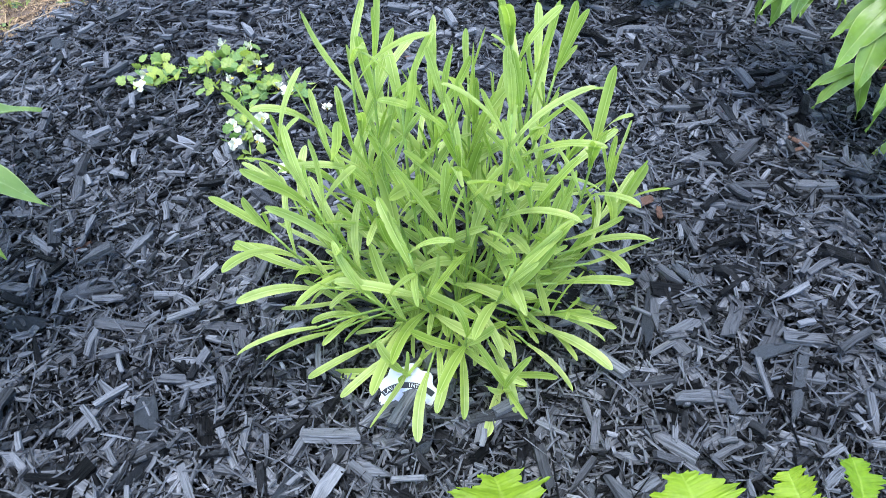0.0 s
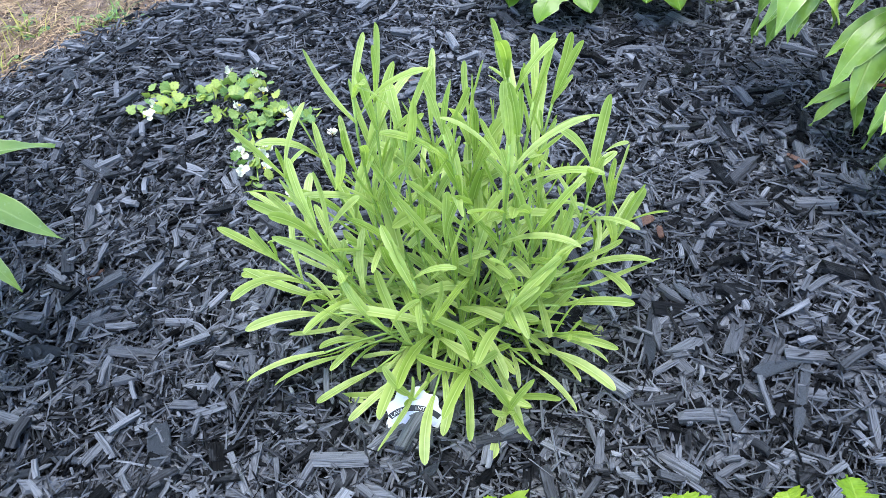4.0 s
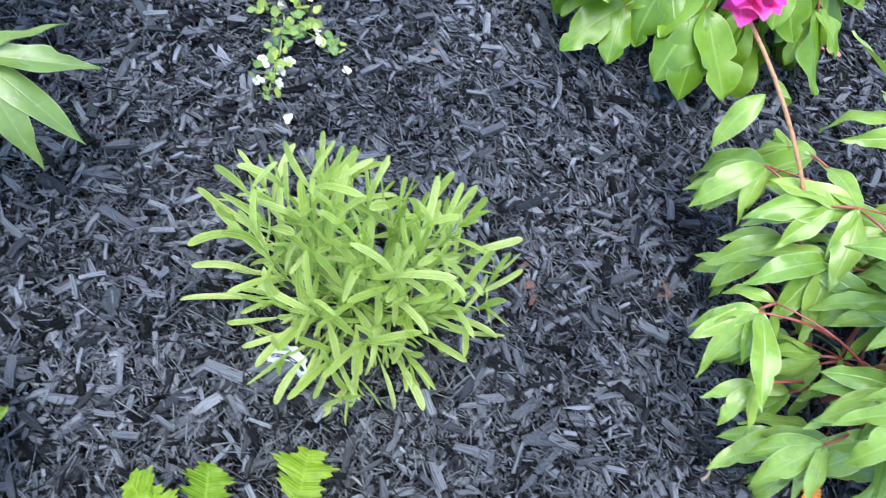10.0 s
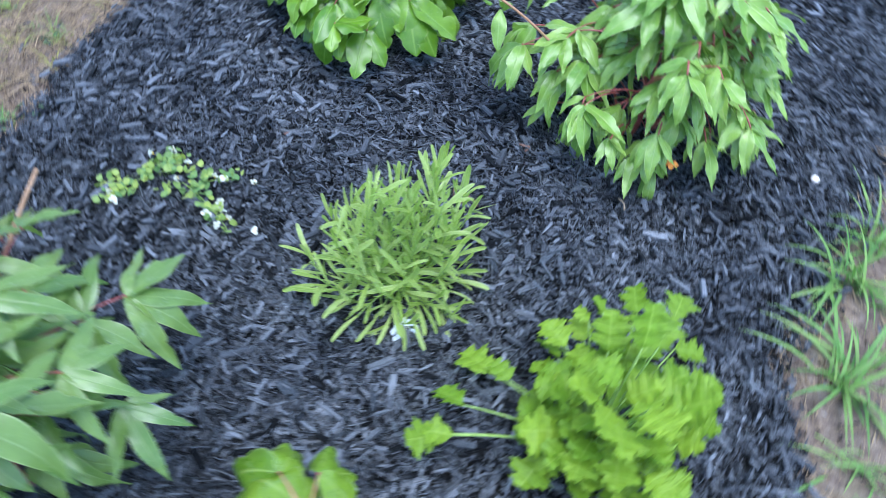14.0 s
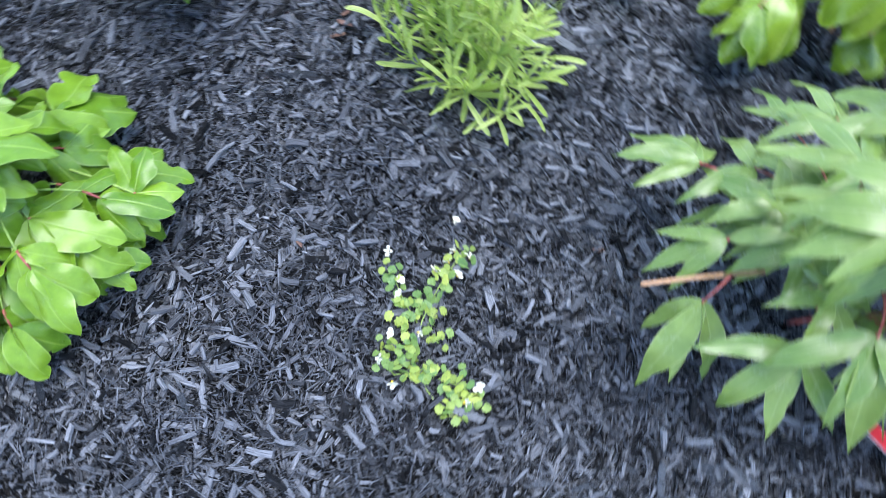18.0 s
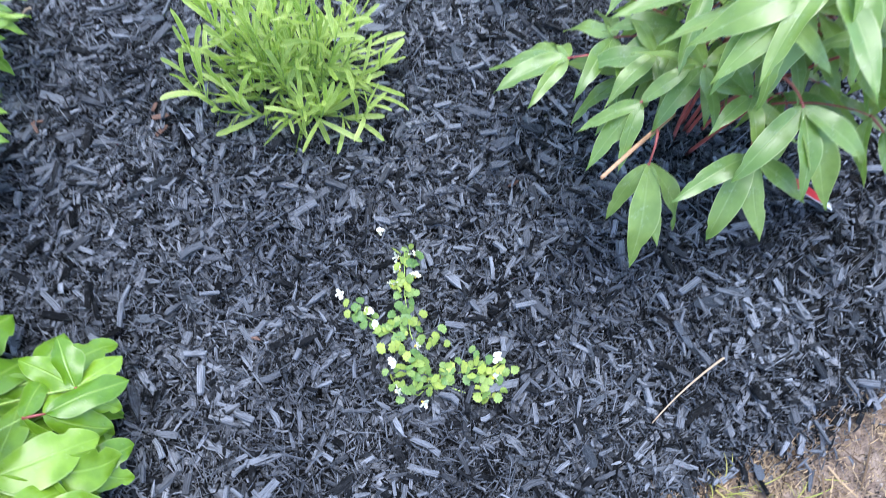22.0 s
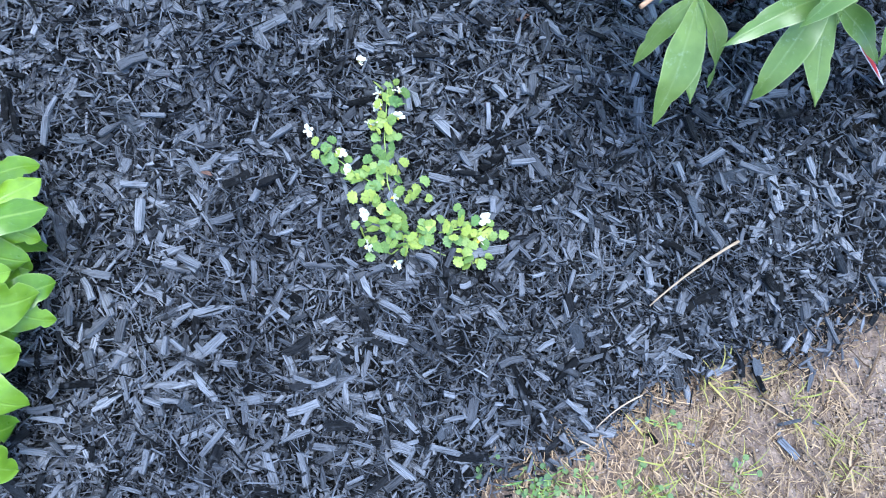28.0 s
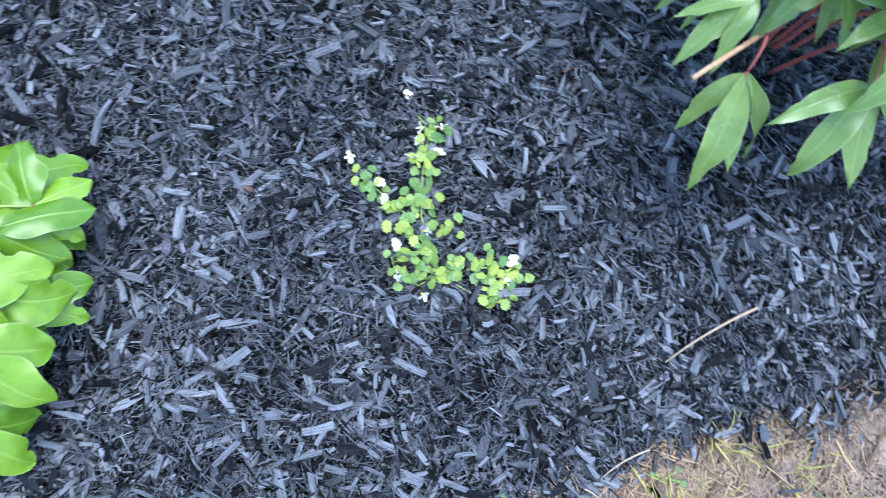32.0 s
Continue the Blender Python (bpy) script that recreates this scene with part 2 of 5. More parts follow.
STRAW = leaf_material("dead_grass", (0.060, 0.036, 0.024), (0.50, 0.37, 0.24), (0.34, 0.25, 0.165), 0.8, 0.15, 3, 0.2, per_island=True)
PETAL = leaf_material("magenta_petal", (0.82, 0.055, 0.49), (0.93, 0.18, 0.66), (0.94, 0.28, 0.70), 0.55, 0.48, 12, 0.25)
WHITE = leaf_material("white_petal", (0.66, 0.66, 0.60), (0.76, 0.76, 0.72), (0.70, 0.72, 0.60), 0.6, 0.25, 9, 0.2)
RED_STEM = plain("red_stem", (0.27, 0.065, 0.055), 0.45)
BROWN_STEM = plain("brown_stem", (0.36, 0.19, 0.10), 0.6)
CUT_STEM = plain("dry_cut_stem", (0.36, 0.215, 0.12), 0.65)
GREEN_STEM = plain("green_stem", (0.22, 0.33, 0.07), 0.5)
YELLOW = plain("flower_throat", (0.75, 0.55, 0.06), 0.6)
TAG_WHITE = plain("tag_plastic", (0.62, 0.64, 0.67), 0.3, 0.05, 60, 0.05)
TAG_BLUE = plain("tag_print_lilac", (0.52, 0.56, 0.74), 0.35, 0.2, 300, 0.05)
TAG_BLACK = plain("tag_print_black", (0.015, 0.015, 0.018), 0.35, 0.1, 100, 0.05)
TAG_RED = plain("tag_print_red", (0.50, 0.012, 0.02), 0.3, 0.15, 100, 0.05)
PEBBLE = plain("pale_pebble", (0.60, 0.55, 0.50), 0.7)
FADED = plain("faded_petal", (0.48, 0.16, 0.17), 0.7, 0.3)
ORANGE = plain("withered_orange", (0.55, 0.22, 0.04), 0.8, 0.4)

# ---- mesh helpers ----


def thing(name, x=0, y=0, z=0):
    e = new(name)
    e.location = (x, y, z)
    e.empty_display_size = 0.02
    bpy.context.view_layer.update()
    return e


def child(name, mesh, parent, m=None, label=""):
    """A mesh object under parent; m is its place in the world."""
    ob = new(name, mesh)
    ob.parent = parent
    if m is not None:
        ob.matrix_basis = parent_world(parent).inverted() @ m
    else:
        ob.matrix_basis = parent_world(parent).inverted()
    return tagged(ob, label)


def parent_world(p):
    m = p.matrix_basis.copy()
    while p.parent:
        p = p.parent
        m = p.matrix_basis @ m
    return m


def grid_mesh(name, P, UV, mat, smooth=True):
    """A mesh from an n x m grid of points."""
    n, k = P.shape[:2]
    idx = np.arange(n * k).reshape(n, k)
    f = np.stack([idx[:-1, :-1], idx[1:, :-1], idx[1:, 1:], idx[:-1, 1:]], -1).reshape(-1, 4)
    return quads(name, P.reshape(-1, 3), f, UV.reshape(-1, 2), mat, smooth)


def quads(name, V, Fq, UV, mat, smooth=True):
    me = bpy.data.meshes.new(name)
    Fq = np.asarray(Fq, np.int32)
    me.vertices.add(len(V))
    me.vertices.foreach_set("co", np.asarray(V, np.float32).ravel())
    me.loops.add(Fq.size)
    me.loops.foreach_set("vertex_index", Fq.ravel())
    me.polygons.add(len(Fq))
    me.polygons.foreach_set("loop_start", np.arange(0, Fq.size, Fq.shape[1], dtype=np.int32))
    me.polygons.foreach_set("use_smooth", np.full(len(Fq), smooth))
    if UV is not None:
        me.uv_layers.new(name="UVMap").data.foreach_set("uv", np.asarray(UV, np.float32)[Fq.ravel()].ravel())
    me.update(calc_edges=True)
    me.materials.append(mat)
    return me


def tube(name, pts, radii, mat, sides=6):
    """A tapered tube along points, with closed ends."""
    pts = np.asarray(pts, float)
    radii = np.broadcast_to(radii, len(pts)) if np.ndim(radii) else np.full(len(pts), radii)
    tan = np.gradient(pts, axis=0)
    tan /= np.linalg.norm(tan, axis=1)[:, None] + 1e-12
    ref = np.array((0, 0, 1.0)) if abs(tan[0, 2]) < 0.9 else np.array((1.0, 0, 0))
    a = np.cross(tan, ref)
    a /= np.linalg.norm(a, axis=1)[:, None] + 1e-12
    b = np.cross(tan, a)
    th = np.linspace(0, 2 * np.pi, sides, endpoint=False)
    ring = pts[:, None] + radii[:, None, None] * (np.cos(th)[None, :, None] * a[:, None] + np.sin(th)[None, :, None] * b[:, None])
    V = np.vstack([ring.reshape(-1, 3), pts[:1], pts[-1:]])
    n = len(pts)
    f = []
    for i in range(n - 1):
        for j in range(sides):
            k = (j + 1) % sides
            f.append((i * sides + j, i * sides + k, (i + 1) * sides + k, (i + 1) * sides + j))
    for j in range(0, sides, 2):
        f.append((n * sides, (j + 2) % sides, (j + 1) % sides, j))
        f.append((n * sides + 1, (n - 1) * sides + j, (n - 1) * sides + (j + 1) % sides, (n - 1) * sides + (j + 2) % sides))
    return quads(name, V, f, np.zeros((len(V), 2)), mat)


def bow(a, b, sag=0.0, n=7, side=(0, 0, 0)):
    """Points of a bowed line from a to b."""
    t = np.linspace(0, 1, n)[:, None]
    a, b = np.asarray(a, float), np.asarray(b, float)
    return a + (b - a) * t + 4 * t * (1 - t) * (np.array((0, 0, sag)) + np.asarray(side, float))


def leaf_mesh(name, mat, length, width, droop=0.6, fold=0.25, wave=0.0, blunt=0.0, widest=0.45, twist=0.0, n=10, k=5, rise=0.0, stalk=0.0, bend=0.0, spoon=False):
    """A blade along +x, its face up. droop: radians by which it bends down from base to tip; fold: lift of the edges; widest: where
    along it is broadest; blunt: 0 pointed to 1 round."""
    t = np.linspace(0, 1, n)
    if spoon:
        t = 1 - (1 - t) ** 1.6
    ang = rise - droop * t ** 1.3
    step = length * np.diff(t)
    x = np.concatenate([[0], np.cumsum(np.cos(ang[:-1]) * step)])
    z = np.concatenate([[0], np.cumsum(np.sin(ang[:-1]) * step)])
    p = math.log(0.5) / math.log(widest)
    w = np.sin(np.pi * t ** p) ** (0.85 if blunt < 0.5 else 0.62)
    w = w * (1 - blunt) + blunt * np.sqrt(np.clip(1 - (2 * np.abs(t ** p - 0.5)) ** 2.6, 0, 1))
    if spoon:
        grow = np.clip(t / 0.5, 0, 1)
        w = (0.40 + 0.60 * grow * grow * (3 - 2 * grow)) * np.sqrt(np.clip(1 - np.clip((t - 0.78) / 0.22, 0, 1) ** 2.4, 0.012, 1))
    w = np.maximum(w * width / 2, width * (0.05 + stalk) * (t < 0.5) + width * 0.012)
    s = np.linspace(-1, 1, k)
    tw = twist * t
    off = s[None] * w[:, None]
    lift = fold * np.abs(off) + wave * width * np.sin(t * 17)[:, None] * np.abs(s)[None] ** 2
    nx, nz = -np.sin(ang), np.cos(ang)
    c, sn = np.cos(tw)[:, None], np.sin(tw)[:, None]
    lat = off * c - lift * sn
    up = off * sn + lift * c
    side = bend * length * t ** 2
    P = np.stack([x[:, None] + nx[:, None] * up, lat + side[:, None], z[:, None] + nz[:, None] * up], -1)
    UV = np.stack([np.repeat(t[:, None], k, 1), np.repeat(s[None], n, 0)], -1)
    return grid_mesh(name, P, UV, mat)


def leaflet_mesh(name, mat, r, width, droop=0.6, cup=0.15, wave=0.06, widest=0.45, full=1.7, notch=0.5, twist=0.3, bend=0.10, sway=0.25, n=20, k=7):
    """A broad leaflet along +x, one unit long: uneven margins with a cut here and there, a crease along the midrib, a wavy rim.
    full: higher draws the tip out longer; cup: above nought the rim stands up, below it hangs."""
    t = np.linspace(0, 1, n)
    ang = -droop * t ** 1.25 + sway * np.sin(t * 5 + r.uniform(0, 6)) * t
    step = 1.0 / (n - 1)
    x = np.concatenate([[0], np.cumsum(np.cos(ang[:-1]) * step)])
    z = np.concatenate([[0], np.cumsum(np.sin(ang[:-1]) * step)])
    tc = np.clip(t, 1e-4, 1 - 1e-4)
    low = full * widest / (1 - widest) * 0.8
    shape = tc ** low * (1 - tc) ** full
    shape = shape / shape.max()
    halves = []
    for side in range(2):
        w = shape * (1 + 0.10 * np.sin(t * r.uniform(4, 9) + r.uniform(0, 6))) * r.uniform(0.88, 1.12)
        if r.random() < notch:
            t0 = r.uniform(0.55, 0.80)
            w *= 1 - r.uniform(0.15, 0.45) * np.exp(-((t - t0) / 0.045) ** 2)
        halves.append(np.maximum(w * width / 2, width * 0.03 * (t < 0.6) + 0.003))
    s = np.linspace(-1, 1, k)
    off = np.where(s[None] < 0, halves[0][:, None], halves[1][:, None]) * s[None]
    rim = np.abs(s)[None] ** 2
    ph = r.uniform(0, 6, 2)
    roll = np.where(s[None] < 0, np.sin(t * r.uniform(9, 15) + ph[0])[:, None], np.sin(t * r.uniform(9, 15) + ph[1])[:, None])
    lift = cup * width * 2 * (off / width) ** 2 * 2 + 0.12 * np.abs(off) + wave * width * roll * rim
    tw = twist * t
    nx, nz = -np.sin(ang), np.cos(ang)
    c, sn = np.cos(tw)[:, None], np.sin(tw)[:, None]
    lat, up = off * c - lift * sn, off * sn + lift * c
    P = np.stack([x[:, None] + nx[:, None] * up, lat + (bend * t ** 2)[:, None], z[:, None] + nz[:, None] * up], -1)
    UV = np.stack([np.repeat(t[:, None], k, 1), np.repeat(s[None], n, 0)], -1)
    return grid_mesh(name, P, UV, mat)


def aim(place, az, pitch, roll=0.0, size=1.0):
    """A pose whose +x points to the azimuth and pitch (degrees)."""
    return Matrix.Translation(place) @ Euler((radians(roll), -radians(pitch), radians(az)), "XYZ").to_matrix().to_4x4() @ Matrix.Diagonal((size, size, size, 1))


def aim_way(place, way, up, size=1.0):
    """A pose whose +x runs along way and whose +z leans towards up."""
    x = Vector(way).normalized()
    y = Vector(up).cross(x)
    y = y.normalized() if y.length > 1e-5 else x.orthogonal().normalized()
    z = x.cross(y)
    m = Matrix((x, y, z)).transposed().to_4x4()
    return Matrix.Translation(place) @ m @ Matrix.Diagonal((size, size, size, 1))


def joined(name, pairs, mat):
    """One mesh out of (mesh, pose) pairs that are all grids of quads."""
    P, F, U, o = [], [], [], 0
    for me, m in pairs:
        n = len(me.vertices)
        co = np.empty(n * 3, np.float32)
        me.vertices.foreach_get("co", co)
        vi = np.empty(len(me.loops), np.int32)
        me.loops.foreach_get("vertex_index", vi)
        uv = np.empty(len(me.loops) * 2, np.float32)
        me.uv_layers[0].data.foreach_get("uv", uv)
        per = np.zeros((n, 2), np.float32)
        per[vi] = uv.reshape(-1, 2)
        M = np.array(m)
        P.append(co.reshape(-1, 3) @ M[:3, :3].T + M[:3, 3])
        F.append(vi.reshape(-1, 4) + o)
        U.append(per)
        o += n
    return quads(name, np.vstack(P), np.vstack(F), np.vstack(U), mat)

# ---- ground and mulch bed ----
FAR_X = np.array((-1.6, -1.25, -0.8, -0.50, -0.29, -0.17, 0.02, 0.16, 0.30, 0.66, 1.4, 2.6))
FAR_Y = np.array((-1.35, -0.35, 0.18, 0.415, 0.53, 0.62, 0.80, 0.88, 1.00, 1.21, 1.58, 1.15))
NEAR_X = np.array((-1.6, -0.4, 0.0, 0.30, 0.444, 0.53, 0.615, 0.82, 1.4, 2.6))
NEAR_Y = np.array((-1.4, -1.25, -0.95, -0.66, -0.526, -0.446, -0.31, -0.245, -0.02, 1.05))


def ripple(x, y, f, seed=0.0):
    return (np.sin(x * f + seed) * np.cos(y * f * 1.13 - 1.7 * seed) + 0.6 * np.sin(x * f * 2.3 - y * f * 1.9 + 2 * seed) + 0.4 * np.cos(x * f * 4.1 + y * f * 3.7)) / 2


def inside(x, y):
    """How far inside the bed a place lies, in metres; negative outside."""
    wob = 0.018 * ripple(x, y, 19, 1.0) + 0.010 * ripple(x, y, 57, 3.0)
    return np.minimum(np.interp(x, FAR_X, FAR_Y) - y, y - np.interp(x, NEAR_X, NEAR_Y)) * 0.8 + wob


MOUNDS = ((0.0, -0.02, 0.016, 0.16), (0.52, 0.14, 0.020, 0.18), (0.06, 0.33, -0.017, 0.15))


def mound(x, y):
    """The low heaps and hollows of the bed."""
    return sum(h * np.exp(-((x - a) ** 2 + (y - b) ** 2) / (2 * w * w)) for a, b, h, w in MOUNDS)


def height(x, y):
    edge = np.clip(inside(x, y) / 0.10, -0.4, 1)
    h = mound(x, y) - 0.016 + 0.014 * edge + 0.004 * ripple(x, y, 16, 0.5) * np.clip(edge, 0, 1) + 0.002 * ripple(x, y, 48, 2.0)
    return h


def sheet(name, xs, ys, zf, mat):
    X, Y = np.meshgrid(xs, ys, indexing="ij")
    return grid_mesh(name, np.stack([X, Y, zf(X, Y)], -1), np.stack([X, Y], -1), mat)


def dirt_height(x, y):
    near = np.exp(-((x - 0.3) ** 2 + (y - 0.2) ** 2) / 4)
    return -0.022 + near * (0.006 * ripple(x, y, 21, 4.0) + 0.003 * ripple(x, y, 75, 1.0)) - 0.03 * np.clip((inside(x, y) + 0.02) / 0.05, 0, 1) + 0.012 * np.clip(-inside(x, y) / 0.12, 0, 1)


fine = np.arange(-1.6, 2.6, 0.02)
xs = np.concatenate([[-60, -20, -8, -3], fine, [3.5, 8, 20, 60]])
ys = np.concatenate([[-60, -20, -8, -3], np.arange(-2.0, 2.4, 0.02), [3.5, 8, 20, 60]])
ground = tagged(new("ground", sheet("ground", xs, ys, dirt_height, DIRT)), "dry sandy soil with sparse dead grass round the bed", "ground", kind="structure")

bed_x, bed_y = np.arange(-1.6, 2.4, 0.014), np.arange(-1.8, 2.0, 0.014)
X, Y = np.meshgrid(bed_x, bed_y, indexing="ij")
INS = inside(X, Y)
keep = (INS[:-1, :-1] > -0.04) & (INS[1:, 1:] > -0.04) & (INS[1:, :-1] > -0.04) & (INS[:-1, 1:] > -0.04)
idx = np.arange(X.size).reshape(X.shape)
faces = np.stack([idx[:-1, :-1], idx[1:, :-1], idx[1:, 1:], idx[:-1, 1:]], -1)[keep]
used, back = np.unique(faces, return_inverse=True)
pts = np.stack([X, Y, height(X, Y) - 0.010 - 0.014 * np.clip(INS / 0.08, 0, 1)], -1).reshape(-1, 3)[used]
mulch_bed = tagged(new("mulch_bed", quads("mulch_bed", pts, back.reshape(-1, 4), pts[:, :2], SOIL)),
                   "garden bed covered in damp black shredded bark mulch", "mulch bed", kind="structure")


def chips(count, lo, hi, med, slim, layer, seed, area, spread=0.55, out=0.0, tilt=0.22, widest=0.0085):
    """Splinters of shredded bark: tapered, uneven slivers that lie every way. Returns points, faces, UV."""
    r = np.random.default_rng(seed)
    x = r.uniform(area[0], area[1], count)
    y = r.uniform(area[2], area[3], count)
    ok = inside(x, y) > -out * r.random(count) ** 2
    x, y = x[ok], y[ok]
    n = len(x)
    L = np.clip(np.exp(r.normal(math.log(med), spread, n)), lo, hi)
    W = np.clip(L * r.uniform(slim[0], slim[1], n), 0.0011, widest)
    T = np.clip(W * r.uniform(0.45, 1.0, n), 0.0012, 0.006)
    yaw, pit, rol = r.uniform(0, 2 * np.pi, n), r.normal(0, tilt, n), r.normal(0, tilt * 1.3, n)
    u = np.array((-1, -1, -1, -1, 0.1, 0.1, 0.1, 0.1, 1, 1, 1, 1)) * 0.5
    v = np.array((-1, 1, 1, -1) * 3) * 0.5
    w = np.array((0, 0, 1, 1) * 3) - 0.5
    ends = np.array((0, 0, 0, 0, 1, 1, 1, 1, 2, 2, 2, 2))
    blunt_ends = np.where(r.random((n, 2)) < 0.80, r.uniform(0.78, 1.04, (n, 2)), r.uniform(0.10, 0.5, (n, 2)))
    taper = np.stack([blunt_ends[:, 0], np.ones(n), blunt_ends[:, 1]], 1)[:, ends]
    skew = np.stack([r.normal(0, 0.12, n), r.normal(0, 0.08, n), r.normal(0, 0.12, n)], 1)[:, ends]
    px = (u[None] + r.normal(0, 0.045, (n, 12)) * (ends != 1)) * L[:, None]
    py = (v[None] * taper + skew) * W[:, None]
    pz = (w[None] * (0.5 + 0.5 * taper)) * T[:, None] + (r.normal(0, 0.022, n) * L)[:, None] * (ends == 1)
    cr, sr = np.cos(rol)[:, None], np.sin(rol)[:, None]
    py, pz = py * cr - pz * sr, py * sr + pz * cr
    cp, sp = np.cos(pit)[:, None], np.sin(pit)[:, None]
    px, pz = px * cp - pz * sp, px * sp + pz * cp
    cy, sy = np.cos(yaw)[:, None], np.sin(yaw)[:, None]
    qx, qy = px * cy - py * sy, px * sy + py * cy
    z0 = np.where(inside(x, y) > -0.025, height(x, y), dirt_height(x, y) - 0.012) + r.uniform(layer[0], layer[1], n)
    P = np.stack([qx + x[:, None], qy + y[:, None], pz + z0[:, None]], -1).reshape(-1, 3)
    one = []
    for s in (0, 4):
        for j in range(1, 4):
            k = (j + 1) % 4
            one.append((s + j, s + k, s + 4 + k, s + 4 + j))
    one += [(3, 2, 1, 0), (8, 9, 10, 11)]
    F = (np.array(one)[None] + 12 * np.arange(n)[:, None, None]).reshape(-1, 4)
    shift = r.uniform(0, 50, (n, 1))
    UV = np.stack([u[None] * L[:, None] + shift, (v[None] + 0.5 * w[None]) * W[:, None] + shift * 0.7], -1).reshape(-1, 2)
    return P, F, UV


def join(parts):
    P, F, U, o = [], [], [], 0
    for p, f, u in parts:
        P.append(p), F.append(f + o), U.append(u)
        o += len(p)
    return np.vstack(P), np.vstack(F), np.vstack(U)


def slivers(count, lo, hi, med, wide, layer, seed, area, out=0.0, tilt=0.3):
    """Fine bark fibres, each a thin ridge of three edges."""
    r = np.random.default_rng(seed)
    x, y = r.uniform(area[0], area[1], count), r.uniform(area[2], area[3], count)
    ok = inside(x, y) > -out * r.random(count) ** 2
    x, y = x[ok], y[ok]
    n = len(x)
    L = np.clip(np.exp(r.normal(math.log(med), 0.5, n)), lo, hi)
    W = r.uniform(wide[0], wide[1], n)
    yaw, pit = r.uniform(0, 2 * np.pi, n), r.normal(0, tilt, n)
    u = np.array((-0.5, -0.5, -0.5, 0.5, 0.5, 0.5))
    v = np.array((-0.5, 0.0, 0.5) * 2)
    w = np.array((0.0, 0.7, 0.0) * 2)
    px = (u[None] + r.normal(0, 0.04, (n, 6))) * L[:, None]
    py = v[None] * W[:, None] * r.uniform(0.4, 1.2, (n, 2))[:, (0, 0, 0, 1, 1, 1)]
    pz = w[None] * W[:, None]
    cp, sp = np.cos(pit)[:, None], np.sin(pit)[:, None]
    px, pz = px * cp - pz * sp, px * sp + pz * cp
    c, s = np.cos(yaw)[:, None], np.sin(yaw)[:, None]
    z0 = height(x, y) + r.uniform(layer[0], layer[1], n)
    P = np.stack([px * c - py * s + x[:, None], px * s + py * c + y[:, None], pz + z0[:, None]], -1).reshape(-1, 3)
    F = (np.array(((0, 3, 4, 1), (1, 4, 5, 2)))[None] + 6 * np.arange(n)[:, None, None]).reshape(-1, 4)
    shift = r.uniform(0, 50, (n, 1))
    UV = np.stack([u[None] * L[:, None] + shift, v[None] * W[:, None] + shift * 0.7], -1).reshape(-1, 2)
    return P, F, UV


WALKED = (-0.65, 1.45, -0.65, 1.30)
NEAR = (-0.46, 0.66, -0.18, 0.80)
OUTER = (-1.6, 2.6, -1.6, 1.7)
layers = join([
    chips(19000, 0.005, 0.036, 0.012, (0.12, 0.32), (-0.022, -0.010), 11, WALKED, 0.5, 0.0, 0.45),
    slivers(26000, 0.004, 0.03, 0.010, (0.0008, 0.0020), (-0.016, -0.006), 21, WALKED),
    chips(46000, 0.0045, 0.034, 0.0104, (0.11, 0.28), (-0.012, 0.005), 12, WALKED, 0.5, 0.03, 0.34),
    slivers(48000, 0.004, 0.03, 0.011, (0.0007, 0.0018), (-0.008, 0.005), 22, WALKED, 0.04),
    chips(13000, 0.005, 0.042, 0.0118, (0.09, 0.25), (0.001, 0.010), 13, WALKED, 0.58, 0.05, 0.20),
    slivers(46000, 0.005, 0.045, 0.013, (0.0006, 0.0017), (0.002, 0.011), 23, WALKED, 0.06, 0.22),
    chips(14000, 0.004, 0.026, 0.0085, (0.10, 0.24), (-0.004, 0.008), 18, NEAR, 0.45, 0.03, 0.30),
    chips(3700, 0.012, 0.040, 0.0195, (0.14, 0.31), (0.002, 0.011), 19, NEAR, 0.4, 0.03, 0.15, 0.0100),
    slivers(46000, 0.005, 0.040, 0.0125, (0.0008, 0.0021), (0.000, 0.012), 24, NEAR, 0.03, 0.24),
    chips(9000, 0.003, 0.012, 0.0055, (0.2, 0.5), (0.010, 0.014), 17, WALKED, 0.4, 0.22, 0.12),
    chips(2600, 0.008, 0.03, 0.016, (0.12, 0.32), (0.012, 0.016), 15, WALKED, 0.4, 0.16, 0.12),
    chips(16000, 0.02, 0.07, 0.040, (0.14, 0.34), (-0.008, -0.002), 16, OUTER, 0.4, 0.0, 0.2)])
shreds = child("bark_shreds", quads("bark_shreds", *layers, MULCH, False), mulch_bed)
tagged(shreds, "tangled black shredded bark", kind="stuff")


